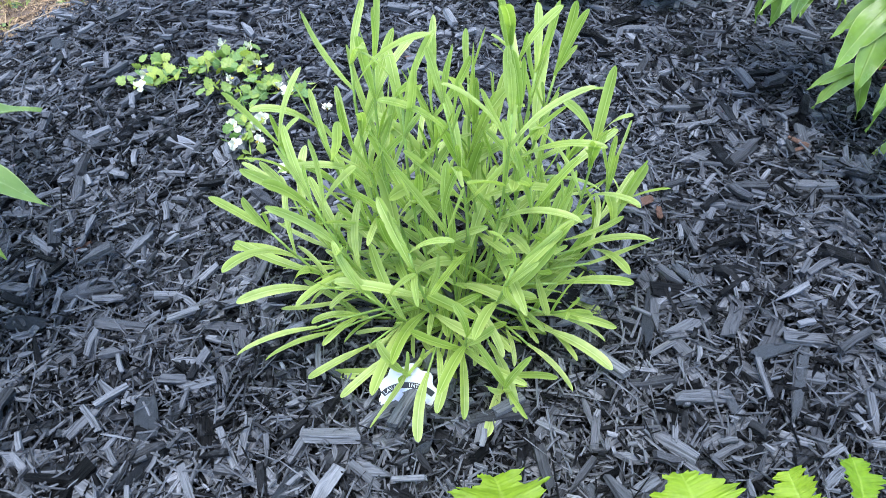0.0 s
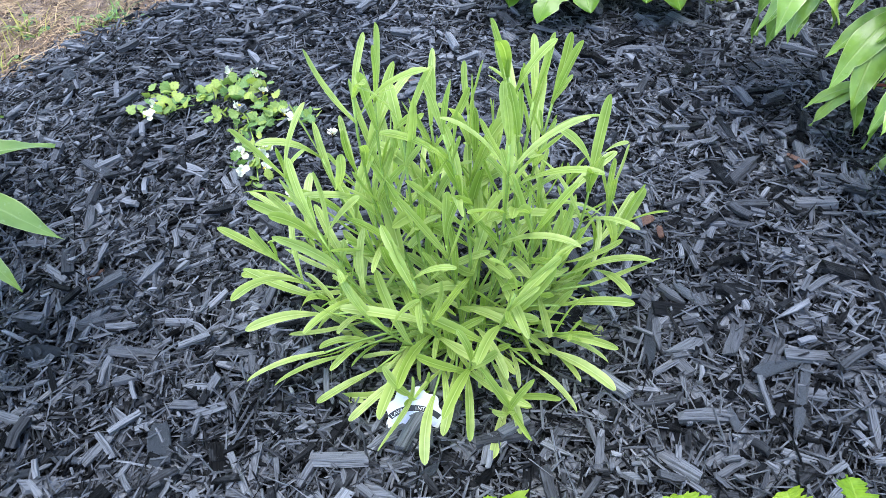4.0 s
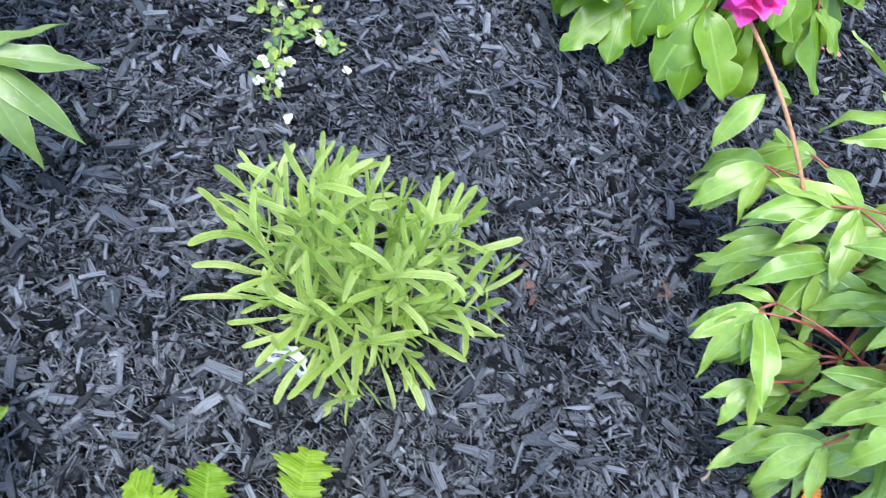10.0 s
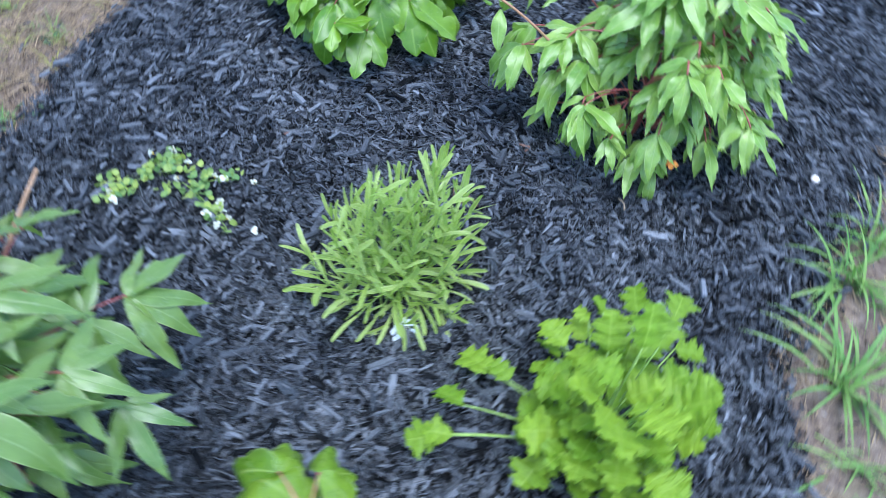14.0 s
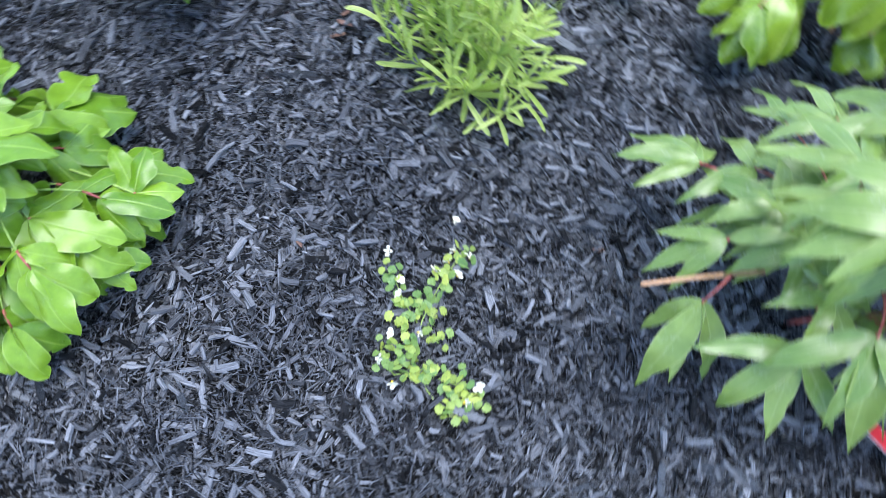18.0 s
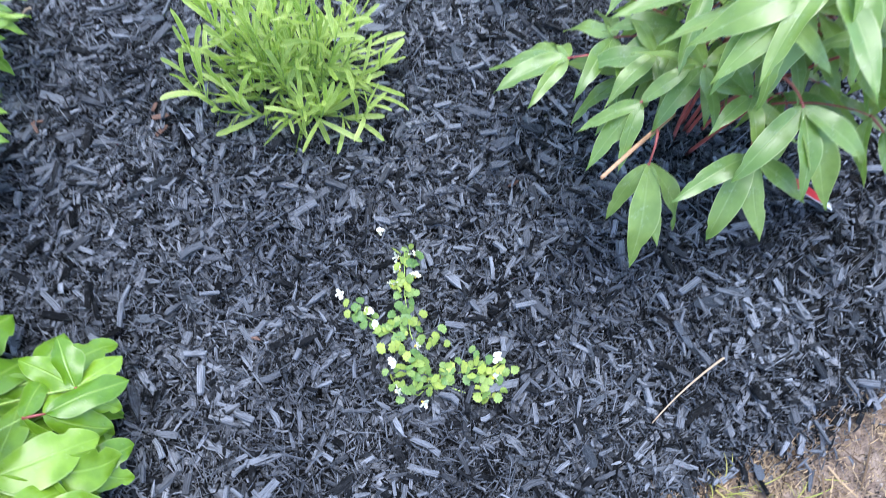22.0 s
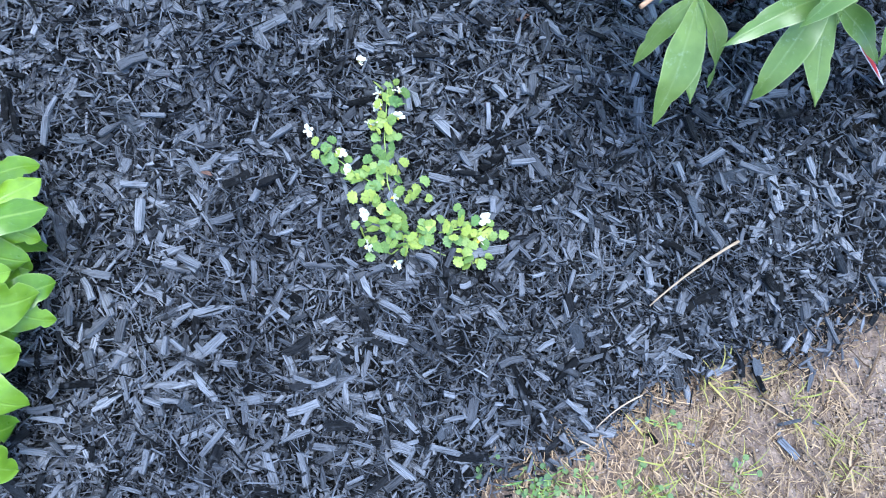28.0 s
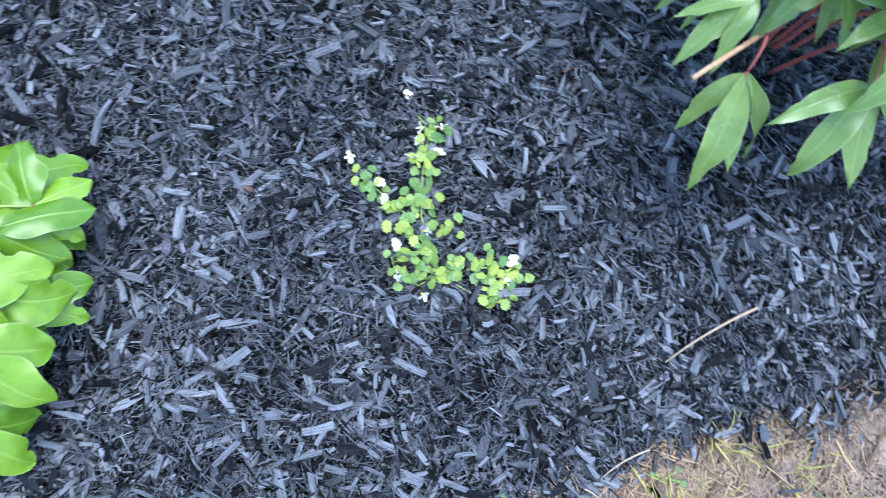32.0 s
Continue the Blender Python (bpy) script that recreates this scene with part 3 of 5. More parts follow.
def chip_mesh(name, mat, L, W, T, r, n=7):
    """One flat wood chip with split ends, a ridged face and worn edges."""
    t = np.linspace(-0.5, 0.5, n)
    s = np.array((-0.5, -0.42, -0.1, 0.2, 0.43, 0.5))
    half = W * (0.78 + 0.22 * np.cos(t * 2.4 + r.normal(0, 0.5))) * np.where(np.abs(t) > 0.45, r.uniform(0.45, 0.95), 1)
    ridge = r.normal(0, 0.16, 6) * T
    top, bottom = [], []
    for i in range(n):
        row, low = [], []
        for j in range(6):
            end = r.normal(0, 0.05) * L if i in (0, n - 1) else 0
            edge = 0.55 if j in (0, 5) else 1.0
            xx, yy = t[i] * L + end, s[j] * half[i] + 0.05 * W * math.sin(3 * t[i] + 1)
            row.append((xx, yy, T * 0.5 * edge + ridge[j] + r.normal(0, 0.05) * T))
            low.append((xx, yy, -T * 0.5 * edge))
        top.append(row), bottom.append(low)
    top, bottom = np.array(top), np.array(bottom)
    P = np.concatenate([top, bottom[:, ::-1], top[:, :1]], 1)
    v = np.concatenate([s, s[::-1] + 1.3, [2.6]]) * W
    UV = np.stack([np.repeat(t[:, None] * L, 13, 1), np.repeat(v[None], n, 0)], -1) + r.uniform(0, 9)
    return grid_mesh(name, P, UV, mat, False)


r = np.random.default_rng(21)
chip_kinds = [chip_mesh("wood_chip", CHIP, 1, w, t, r) for w, t in zip(r.uniform(0.13, 0.30, 14), r.uniform(0.07, 0.12, 14))]


def lay_chip(name, mesh, x, y, L, yaw, lift=0.004, label="", pit=0.0, rol=0.0):
    z = float(height(np.array(x), np.array(y))) + lift
    m = Matrix.Translation((x, y, z)) @ Euler((rol, pit, radians(yaw))).to_matrix().to_4x4() @ Matrix.Diagonal((L, L, L, 1))
    return child(name, mesh, mulch_bed, m, label)


placed = 0
while placed < 280:
    x, y = r.uniform(-0.55, 0.62), r.uniform(-0.12, 0.80)
    if inside(np.array(x), np.array(y)) > 0.01:
        lay_chip("wood_chip", chip_kinds[r.integers(14)], x, y, float(np.clip(r.normal(0.021, 0.008), 0.012, 0.046)), r.uniform(0, 360), r.uniform(0.004, 0.008), "", r.normal(0, 0.08), r.normal(0, 0.12))
        placed += 1
# chips that stand out
for x, y, L, W, yaw in ((0.006, -0.009, 0.046, 0.5, 100), (-0.104, 0.088, 0.045, 0.42, -15), (0.347, 0.030, 0.075, 0.17, 68), (0.421, -0.009, 0.055, 0.28, 12),
                        (-0.191, 0.499, 0.040, 0.45, 115), (0.037, 0.565, 0.042, 0.36, 65), (0.165, 0.631, 0.036, 0.36, 155), (-0.39, 0.495, 0.026, 0.6, 105),
                        (0.33, 0.398, 0.036, 0.42, 5), (0.385, 0.055, 0.05, 0.2, 120), (-0.189, 0.376, 0.045, 0.22, 105), (0.305, 0.72, 0.07, 0.2, 150)):
    lay_chip("wood_chip", chip_mesh("wood_chip", CHIP, 1, W, 0.09, r), x, y, L * 0.68, yaw, 0.010)
for t0, (x, y, L, W, yaw) in enumerate(((-0.335, 0.300, 0.040, 0.42, 20), (-0.37, 0.285, 0.034, 0.5, 5), (-0.30, 0.345, 0.036, 0.26, 120), (0.36, 0.235, 0.05, 0.22, 40), (0.43, -0.03, 0.065, 0.10, 60))):
    lay_chip("wood_chip", chip_mesh("wood_chip", CHIP, 1, W, 0.08, r), x, y, L, yaw, 0.009)
brown_label = "reddish brown undyed wood chip"
for x, y, L, W, yaw in ((0.373, 0.138, 0.030, 0.36, 20), (0.366, 0.158, 0.026, 0.32, 60), (0.383, 0.125, 0.018, 0.4, 80), (0.515, 0.179, 0.026, 0.22, 130), (0.512, 0.170, 0.020, 0.25, 15),
                        (0.205, 0.405, 0.022, 0.3, 170), (-0.085, 0.17, 0.02, 0.3, 40)):
    lay_chip("brown_wood_chip", chip_mesh("brown_wood_chip", BROWN, 1, W, 0.12, r), x, y, L * 0.7, yaw, 0.010, brown_label)


def lying_stick(name, a, b, rad, mat, label, sag=0.002):
    za = float(height(np.array(a[0]), np.array(a[1]))) + 0.014
    zb = float(height(np.array(b[0]), np.array(b[1]))) + 0.014
    p = bow((*a, za), (*b, zb), sag, 9, (0.003, -0.002, 0))
    ob = new(name, tube(name, p, np.linspace(rad, rad * 0.5, 9), mat, 6))
    return tagged(ob, label, "twig")


lying_stick("dry_twig", (-0.345, 0.372), (-0.262, 0.455), 0.0016, STRAW_STICK, "pale dry twig lying on the black mulch")
lying_stick("dry_twig", (0.576, 0.000), (0.582, 0.022), 0.0018, STRAW_STICK, "short pale dry twig lying on the black mulch")

# ---- plants ----


def reach(base, hub, mat, parent, rad=0.0022, sag=0.03, name="stem"):
    p = bow(base, hub, sag, 8)
    return child(name, tube(name, p, np.linspace(rad * 1.3, rad * 0.7, 8), mat, 6), parent)


def leaf_set(mat, length, width, r, count=4, **kw):
    out = []
    for i in range(count):
        a = dict(droop=r.uniform(0.2, 1.1), fold=r.uniform(0.15, 0.55), wave=r.uniform(0.0, 0.05), twist=r.normal(0, 0.45), bend=r.normal(0, 0.10))
        a.update(kw)
        out.append(leaf_mesh("leaflet", mat, length * r.uniform(0.92, 1.08), width * r.uniform(0.88, 1.12), **a))
    return out


def compound(plant, base, hub, az, pitch, size, fan, blades, r, stem_mat, hub_mat, stem_rad=0.002, sag=0.03):
    """One leaf: its stalk rises from the crown to the hub; side leaflets leave the hub, the rest the end of a short rib."""
    reach(base, hub, stem_mat, plant, stem_rad, sag)
    size = size * (1.0 if len(fan) > 3 else 1.03)
    long = size * (0.27 if len(fan) > 3 else 0.12)
    d = Matrix.Translation(hub)
    tip = np.array((math.cos(radians(az)) * math.cos(radians(pitch)), math.sin(radians(az)) * math.cos(radians(pitch)), math.sin(radians(pitch)))) * long
    node = child("leaf", tube("leaf", bow((0, 0, 0), tip, 0.001, 4), (0.0016, 0.0015, 0.0013, 0.001), hub_mat, 6), plant, d)
    for f, scale, at in fan:
        m = aim(tuple(np.array(hub) + tip * at), az + f + r.normal(0, 7), pitch + r.normal(0, 10) - abs(f) * 0.08 + 6, r.normal(0, 18) - f * 0.22, size * scale * r.uniform(0.88, 1.1))
        child("leaflet", blades[r.integers(len(blades))], node, m)
    return node


def aimed_leaf(plant, foot, hub, tips, blades, r, stem_mat, hub_mat, name="leaf", rad=0.0014, sag=0.008):
    """One leaf whose leaflets run from the hub to the given tips."""
    if foot:
        reach(foot, hub, stem_mat, plant, rad, sag)
    node = child(name, tube(name, bow((0, 0, -0.002), (0, 0, 0.0012), 0, 4), (0.0012, 0.0019, 0.0019, 0.0008), hub_mat, 6), plant, Matrix.Translation(hub))
    for tip in tips:
        me = blades[r.integers(len(blades))]
        v = me.vertices[19 * 7 + 3].co
        m = aim_way(hub, Vector(tip) - Vector(hub), (r.normal(0, 0.15), r.normal(0, 0.15), 1), (Vector(tip) - Vector(hub)).length / v.length)
        child("leaflet", me, node, m @ v.rotation_difference(Vector((1, 0, 0))).to_matrix().to_4x4())
    return node


FAN3 = ((0, 1.0, 0.9), (46, 0.86, 0.4), (-46, 0.86, 0.4))
FAN5 = ((0, 1.0, 1.0), (40, 0.86, 0.9), (-40, 0.86, 0.9), (72, 0.84, 0.0), (-72, 0.84, 0.0))
FAN7 = ((0, 1.0, 1.0), (38, 0.88, 0.9), (-38, 0.88, 0.9), (52, 0.9, 0.0), (-52, 0.9, 0.0), (95, 0.7, 0.0), (-95, 0.7, 0.0))


def dome(base, radius, top, count, size, fan, seed, low=0.04, steep=-12, fall=32):
    """More leaves over a dome of foliage."""
    r = np.random.default_rng(seed)
    out = []
    for i in range(count):
        u = (i + 0.5) / count
        az = i * 137.508 + r.normal(0, 10)
        rad = radius * math.sqrt(u) * 0.72
        z = low + (top - low) * (1 - u ** 1.6) * r.uniform(0.85, 1.0)
        out.append((base[0] + rad * math.cos(radians(az)), base[1] + rad * math.sin(radians(az)), z, az, steep - fall * u + r.normal(0, 5), size * r.uniform(0.85, 1.1), fan))
    return tuple(out)


def leafy_plant(name, label, category, base, leaves, blades, seed, stem_mat, hub_mat, rad=0.0018, sag=0.012, spread=0.03, mains=7):
    """A clump: a few main stems rise from the crown, and each leaf's stalk leaves the nearest of their tops."""
    r = np.random.default_rng(seed)
    ground_z = float(height(np.array(base[0]), np.array(base[1])))
    plant = tagged(thing(name, base[0], base[1], ground_z), label, category)
    top = max(l[2] for l in leaves)
    wide = max(math.hypot(l[0] - base[0], l[1] - base[1]) for l in leaves)
    nodes = []
    for i in range(mains):
        a, u = 2.4 * i + r.normal(0, 0.2), i / max(1, mains - 1)
        far = wide * 0.52 * math.sqrt(u)
        foot = (base[0] + spread * u * math.cos(a), base[1] + spread * u * math.sin(a), ground_z - 0.012)
        tip = (base[0] + far * math.cos(a), base[1] + far * math.sin(a), top * (0.78 - 0.33 * u))
        pts = bow(foot, tip, 0.02, 9, (r.normal(0, 0.006), r.normal(0, 0.006), 0))
        child("main_stem", tube("main_stem", pts, np.linspace(rad * 1.5, rad * 0.9, 9), stem_mat, 7), plant)
        nodes += [pts[8], pts[6], pts[4]]
    for x, y, z, az, pitch, size, fan in leaves:
        low = [p for p in nodes if p[2] < z + 0.01] or [min(nodes, key=lambda q: q[2])]
        foot = min(low, key=lambda q: (q[0] - x) ** 2 + (q[1] - y) ** 2 + 0.5 * (q[2] - z) ** 2)
        compound(plant, tuple(foot), (x, y, z), az, pitch, size, (FAN3, FAN5, FAN7)[fan], blades, r, stem_mat, hub_mat, rad * 0.62, sag)
    return plant


r = np.random.default_rng(5)
peony_blades = [leaflet_mesh("leaflet", PEONY, r, r.uniform(0.225, 0.29), r.uniform(0.1, 0.9), r.uniform(-0.2, 0.25), 0.07, 0.44, 1.15, 0.25, r.normal(0, 0.35)) for _ in range(14)]
young_blades = [leaflet_mesh("leaflet", PEONY_LIME, r, r.uniform(0.26, 0.34), r.uniform(0.3, 1.2), r.uniform(-0.25, 0.15), 0.09, 0.46, 1.10, 0.35, r.normal(0, 0.35)) for _ in range(14)]
broad_blades = [leaflet_mesh("leaflet", BROAD, r, r.uniform(0.42, 0.56), r.uniform(0.3, 1.1), r.uniform(-0.25, 0.12), 0.07, 0.54, 0.72, 0.45, r.normal(0, 0.25)) for _ in range(12)]
wide_blades = [leaflet_mesh("leaflet", BROAD, r, r.uniform(0.46, 0.58), r.uniform(0.2, 0.8), r.uniform(-0.25, 0.10), 0.06, 0.52, 0.78, 0.6, r.normal(0, 0.2)) for _ in range(8)]
droop_blades = [leaflet_mesh("leaflet", DROOP, r, r.uniform(0.52, 0.66), r.uniform(0.8, 1.6), r.uniform(-0.55, -0.15), 0.08, 0.50, 0.80, 0.5, r.normal(0, 0.3)) for _ in range(12)]

peony = leafy_plant("peony", "leafy peony bush with long grey-green leaflets on reddish stems", "peony", (-0.31, 0.06), (
         (-0.294, 0.161, 0.415, 25, -18, 0.11, 1),
      (-0.287, 0.00, 0.345, -50, -20, 0.12, 1), (-0.355, 0.02, 0.375, 200, -20, 0.125, 1),
    (-0.39, 0.14, 0.33, 150, -25, 0.12, 1), (-0.35, -0.05, 0.24, -80, -30, 0.10, 1), (-0.40, 0.18, 0.25, 150, -25, 0.09, 1)) + tuple(l for l in dome((-0.345, 0.06), 0.175, 0.31, 16, 0.105, 2, 71, 0.12) if l[1] < 0.125) + dome((-0.31, 0.05), 0.15, 0.27, 10, 0.095, 2, 271, 0.14, -4, 16),
    peony_blades, 31, RED_STEM, RED_STEM)
pink_peony = leafy_plant("flowering_peony", "bushy peony with light green leaflets and one magenta bloom", "peony", (0.72, 0.13), (
    (0.560, 0.130, 0.160, 215, -18, 0.060, 1), (0.632, 0.031, 0.140, 205, -30, 0.064, 0), (0.604, 0.220, 0.200, 185, -20, 0.078, 1),
    (0.549, 0.271, 0.153, 200, -30, 0.066, 1), (0.635, 0.044, 0.265, 230, -25, 0.08, 2), (0.67, 0.02, 0.26, 260, -25, 0.07, 2),
    (0.640, 0.290, 0.225, 120, -15, 0.085, 1), (0.70, 0.13, 0.33, 200, -12, 0.10, 2), (0.76, 0.06, 0.31, 280, -20, 0.085, 2),
    (0.80, 0.16, 0.31, 20, -15, 0.10, 2), (0.74, 0.24, 0.30, 80, -15, 0.10, 2), (0.74, -0.02, 0.17, 270, -35, 0.075, 1)) + dome((0.765, 0.145), 0.225, 0.31, 80, 0.068, 1, 72, 0.05, -14, 44) + dome((0.72, 0.12), 0.10, 0.33, 8, 0.085, 2, 172, 0.26, 0) + dome((0.735, 0.12), 0.17, 0.23, 34, 0.068, 1, 372, 0.10, -6, 24),
    young_blades, 32, RED_STEM, RED_STEM)
broad_plant = leafy_plant("broad_leaved_peony", "low bushy plant with broad glossy bright green leaflets", "perennial plant", (0.50, 0.62), (
    (0.366, 0.522, 0.090, 195, -30, 0.075, 0), (0.373, 0.535, 0.125, 205, -26, 0.075, 1), (0.372, 0.575, 0.130, 170, -25, 0.080, 1),
    (0.350, 0.620, 0.156, 165, -35, 0.085, 2), (0.34, 0.675, 0.11, 150, -38, 0.08, 1), (0.44, 0.53, 0.13, 250, -40, 0.085, 1),
    (0.53, 0.53, 0.12, 268, -45, 0.09, 1), (0.60, 0.55, 0.13, 295, -38, 0.085, 1), (0.45, 0.60, 0.24, 215, -18, 0.095, 2),
    (0.54, 0.62, 0.25, 280, -15, 0.095, 2), (0.47, 0.70, 0.22, 130, -20, 0.095, 2), (0.60, 0.68, 0.20, 40, -20, 0.09, 2)) + dome((0.495, 0.635), 0.20, 0.225, 27, 0.092, 1, 73, 0.06, -22, 46) + dome((0.495, 0.63), 0.09, 0.255, 7, 0.085, 2, 173, 0.20, -5),
    broad_blades, 33, GREEN_STEM, RED_STEM)
droop_plant = leafy_plant("drooping_perennial", "perennial with drooping glossy olive green leaflets", "perennial plant", (-0.155, -0.325), (
    (-0.165, -0.275, 0.205, 120, -15, 0.060, 0), (-0.125, -0.300, 0.215, 40, -15, 0.060, 0), (-0.200, -0.330, 0.185, 200, -25, 0.062, 0), (-0.14, -0.37, 0.18, -50, -25, 0.062, 0), (-0.10, -0.25, 0.18, 60, -20, 0.06, 0)),
    droop_blades, 34, BROWN_STEM, GREEN_STEM, 0.0020, 0.012, 0.02, 5)

r = np.random.default_rng(57)
for foot, hub, tips in (((-0.285, 0.14, 0.24), (-0.279, 0.240, 0.250), ((-0.263, 0.297, 0.175), (-0.311, 0.300, 0.190), (-0.203, 0.296, 0.240), (-0.345, 0.265, 0.215))),
                        ((-0.20, 0.205, 0.222), (-0.196, 0.236, 0.207), ((-0.203, 0.311, 0.115), (-0.250, 0.262, 0.115), (-0.172, 0.268, 0.135), (-0.222, 0.300, 0.150))),
                        ((-0.27, 0.13, 0.33), (-0.239, 0.180, 0.385), ((-0.255, 0.233, 0.312), (-0.210, 0.232, 0.326), (-0.163, 0.194, 0.335), (-0.195, 0.145, 0.360), (-0.305, 0.215, 0.345))),
                        ((-0.235, 0.12, 0.23), (-0.176, 0.192, 0.247), ((-0.222, 0.158, 0.268), (-0.120, 0.215, 0.215), (-0.135, 0.245, 0.195), (-0.165, 0.250, 0.205))),
                        ((-0.23, 0.09, 0.19), (-0.115, 0.105, 0.188), ((-0.039, 0.143, 0.162), (-0.034, 0.088, 0.128), (-0.062, 0.062, 0.112), (-0.096, 0.035, 0.113), (-0.075, 0.168, 0.174))),
                        ((-0.24, 0.08, 0.20), (-0.160, 0.085, 0.205), ((-0.115, 0.040, 0.150), (-0.150, 0.005, 0.150), (-0.120, 0.165, 0.195), (-0.165, 0.165, 0.200))),
                        ((-0.24, 0.05, 0.19), (-0.159, -0.006, 0.175), ((-0.108, -0.046, 0.138), (-0.150, -0.080, 0.120), (-0.112, -0.008, 0.150), (-0.195, -0.066, 0.140))),
                        ((-0.26, 0.04, 0.24), (-0.190, 0.015, 0.245), ((-0.135, -0.025, 0.205), (-0.180, -0.055, 0.200), (-0.125, 0.030, 0.215), (-0.145, 0.075, 0.225))),
                        ((-0.30, 0.15, 0.26), (-0.305, 0.215, 0.300), ((-0.375, 0.245, 0.265), (-0.36, 0.275, 0.225), (-0.325, 0.280, 0.245), (-0.255, 0.275, 0.255)))):
    aimed_leaf(peony, foot, hub, tips, peony_blades, r, RED_STEM, RED_STEM)
for foot, hub, tips in (((0.62, 0.12, 0.15), (0.549, 0.117, 0.160), ((0.506, 0.104, 0.116), (0.525, 0.068, 0.100), (0.562, 0.035, 0.150), (0.532, 0.136, 0.074))),
                        ((0.62, 0.09, 0.11), (0.566, 0.066, 0.129), ((0.529, 0.048, 0.106), (0.549, 0.030, 0.102), (0.562, 0.020, 0.124))),
                        ((0.60, 0.22, 0.15), (0.534, 0.255, 0.172), ((0.485, 0.244, 0.112), (0.486, 0.217, 0.128), (0.505, 0.228, 0.112), (0.530, 0.210, 0.135), (0.503, 0.278, 0.082))),
                        ((0.66, 0.06, 0.14), (0.612, 0.024, 0.155), ((0.575, 0.012, 0.105), (0.585, -0.010, 0.098), (0.625, -0.022, 0.115))),
                        ((0.66, 0.18, 0.19), (0.612, 0.226, 0.190), ((0.522, 0.198, 0.163), (0.530, 0.230, 0.185), (0.600, 0.150, 0.170), (0.590, 0.290, 0.160))),
                        ((0.66, 0.16, 0.15), (0.600, 0.180, 0.170), ((0.548, 0.186, 0.132), (0.532, 0.140, 0.150), (0.600, 0.110, 0.130), (0.570, 0.120, 0.125))),
                        ((0.62, 0.21, 0.12), (0.570, 0.205, 0.145), ((0.520, 0.180, 0.098), (0.535, 0.165, 0.085), (0.525, 0.205, 0.110), (0.560, 0.235, 0.090))),
                        ((0.64, 0.26, 0.14), (0.580, 0.285, 0.170), ((0.530, 0.290, 0.090), (0.545, 0.310, 0.090), (0.560, 0.325, 0.100), (0.525, 0.262, 0.100))),
                        ((0.62, 0.19, 0.06), (0.558, 0.196, 0.085), ((0.528, 0.214, 0.055), (0.530, 0.200, 0.046), (0.545, 0.165, 0.06)))):
    aimed_leaf(pink_peony, foot, hub, tips, young_blades, r, RED_STEM, RED_STEM)
for foot, hub, tips in (((0.46, 0.54, 0.09), (0.398, 0.492, 0.075), ((0.343, 0.437, 0.032), (0.346, 0.492, 0.026), (0.400, 0.432, 0.040), (0.370, 0.540, 0.050))),
                        ((0.50, 0.55, 0.11), (0.480, 0.490, 0.110), ((0.455, 0.420, 0.050), (0.490, 0.412, 0.042), (0.540, 0.425, 0.050))),
                        ((0.45, 0.54, 0.10), (0.342, 0.499, 0.104), ((0.313, 0.459, 0.085), (0.306, 0.510, 0.070), (0.345, 0.545, 0.075), (0.372, 0.452, 0.110), (0.405, 0.478, 0.105))),
                        ((0.46, 0.60, 0.10), (0.379, 0.591, 0.140), ((0.386, 0.519, 0.110), (0.308, 0.542, 0.100), (0.315, 0.577, 0.085), (0.325, 0.617, 0.075), (0.384, 0.650, 0.080))),
                        ((0.44, 0.59, 0.06), (0.325, 0.572, 0.085), ((0.321, 0.535, 0.065), (0.288, 0.542, 0.060), (0.283, 0.574, 0.050), (0.318, 0.604, 0.045))),
                        ((0.46, 0.64, 0.07), (0.359, 0.662, 0.100), ((0.306, 0.628, 0.070), (0.304, 0.660, 0.055), (0.330, 0.712, 0.055), (0.372, 0.610, 0.090))),
                        ((0.46, 0.65, 0.05), (0.345, 0.693, 0.085), ((0.300, 0.690, 0.045), (0.318, 0.728, 0.035), (0.360, 0.745, 0.04)))):
    aimed_leaf(broad_plant, foot, hub, tips, wide_blades, r, GREEN_STEM, RED_STEM)
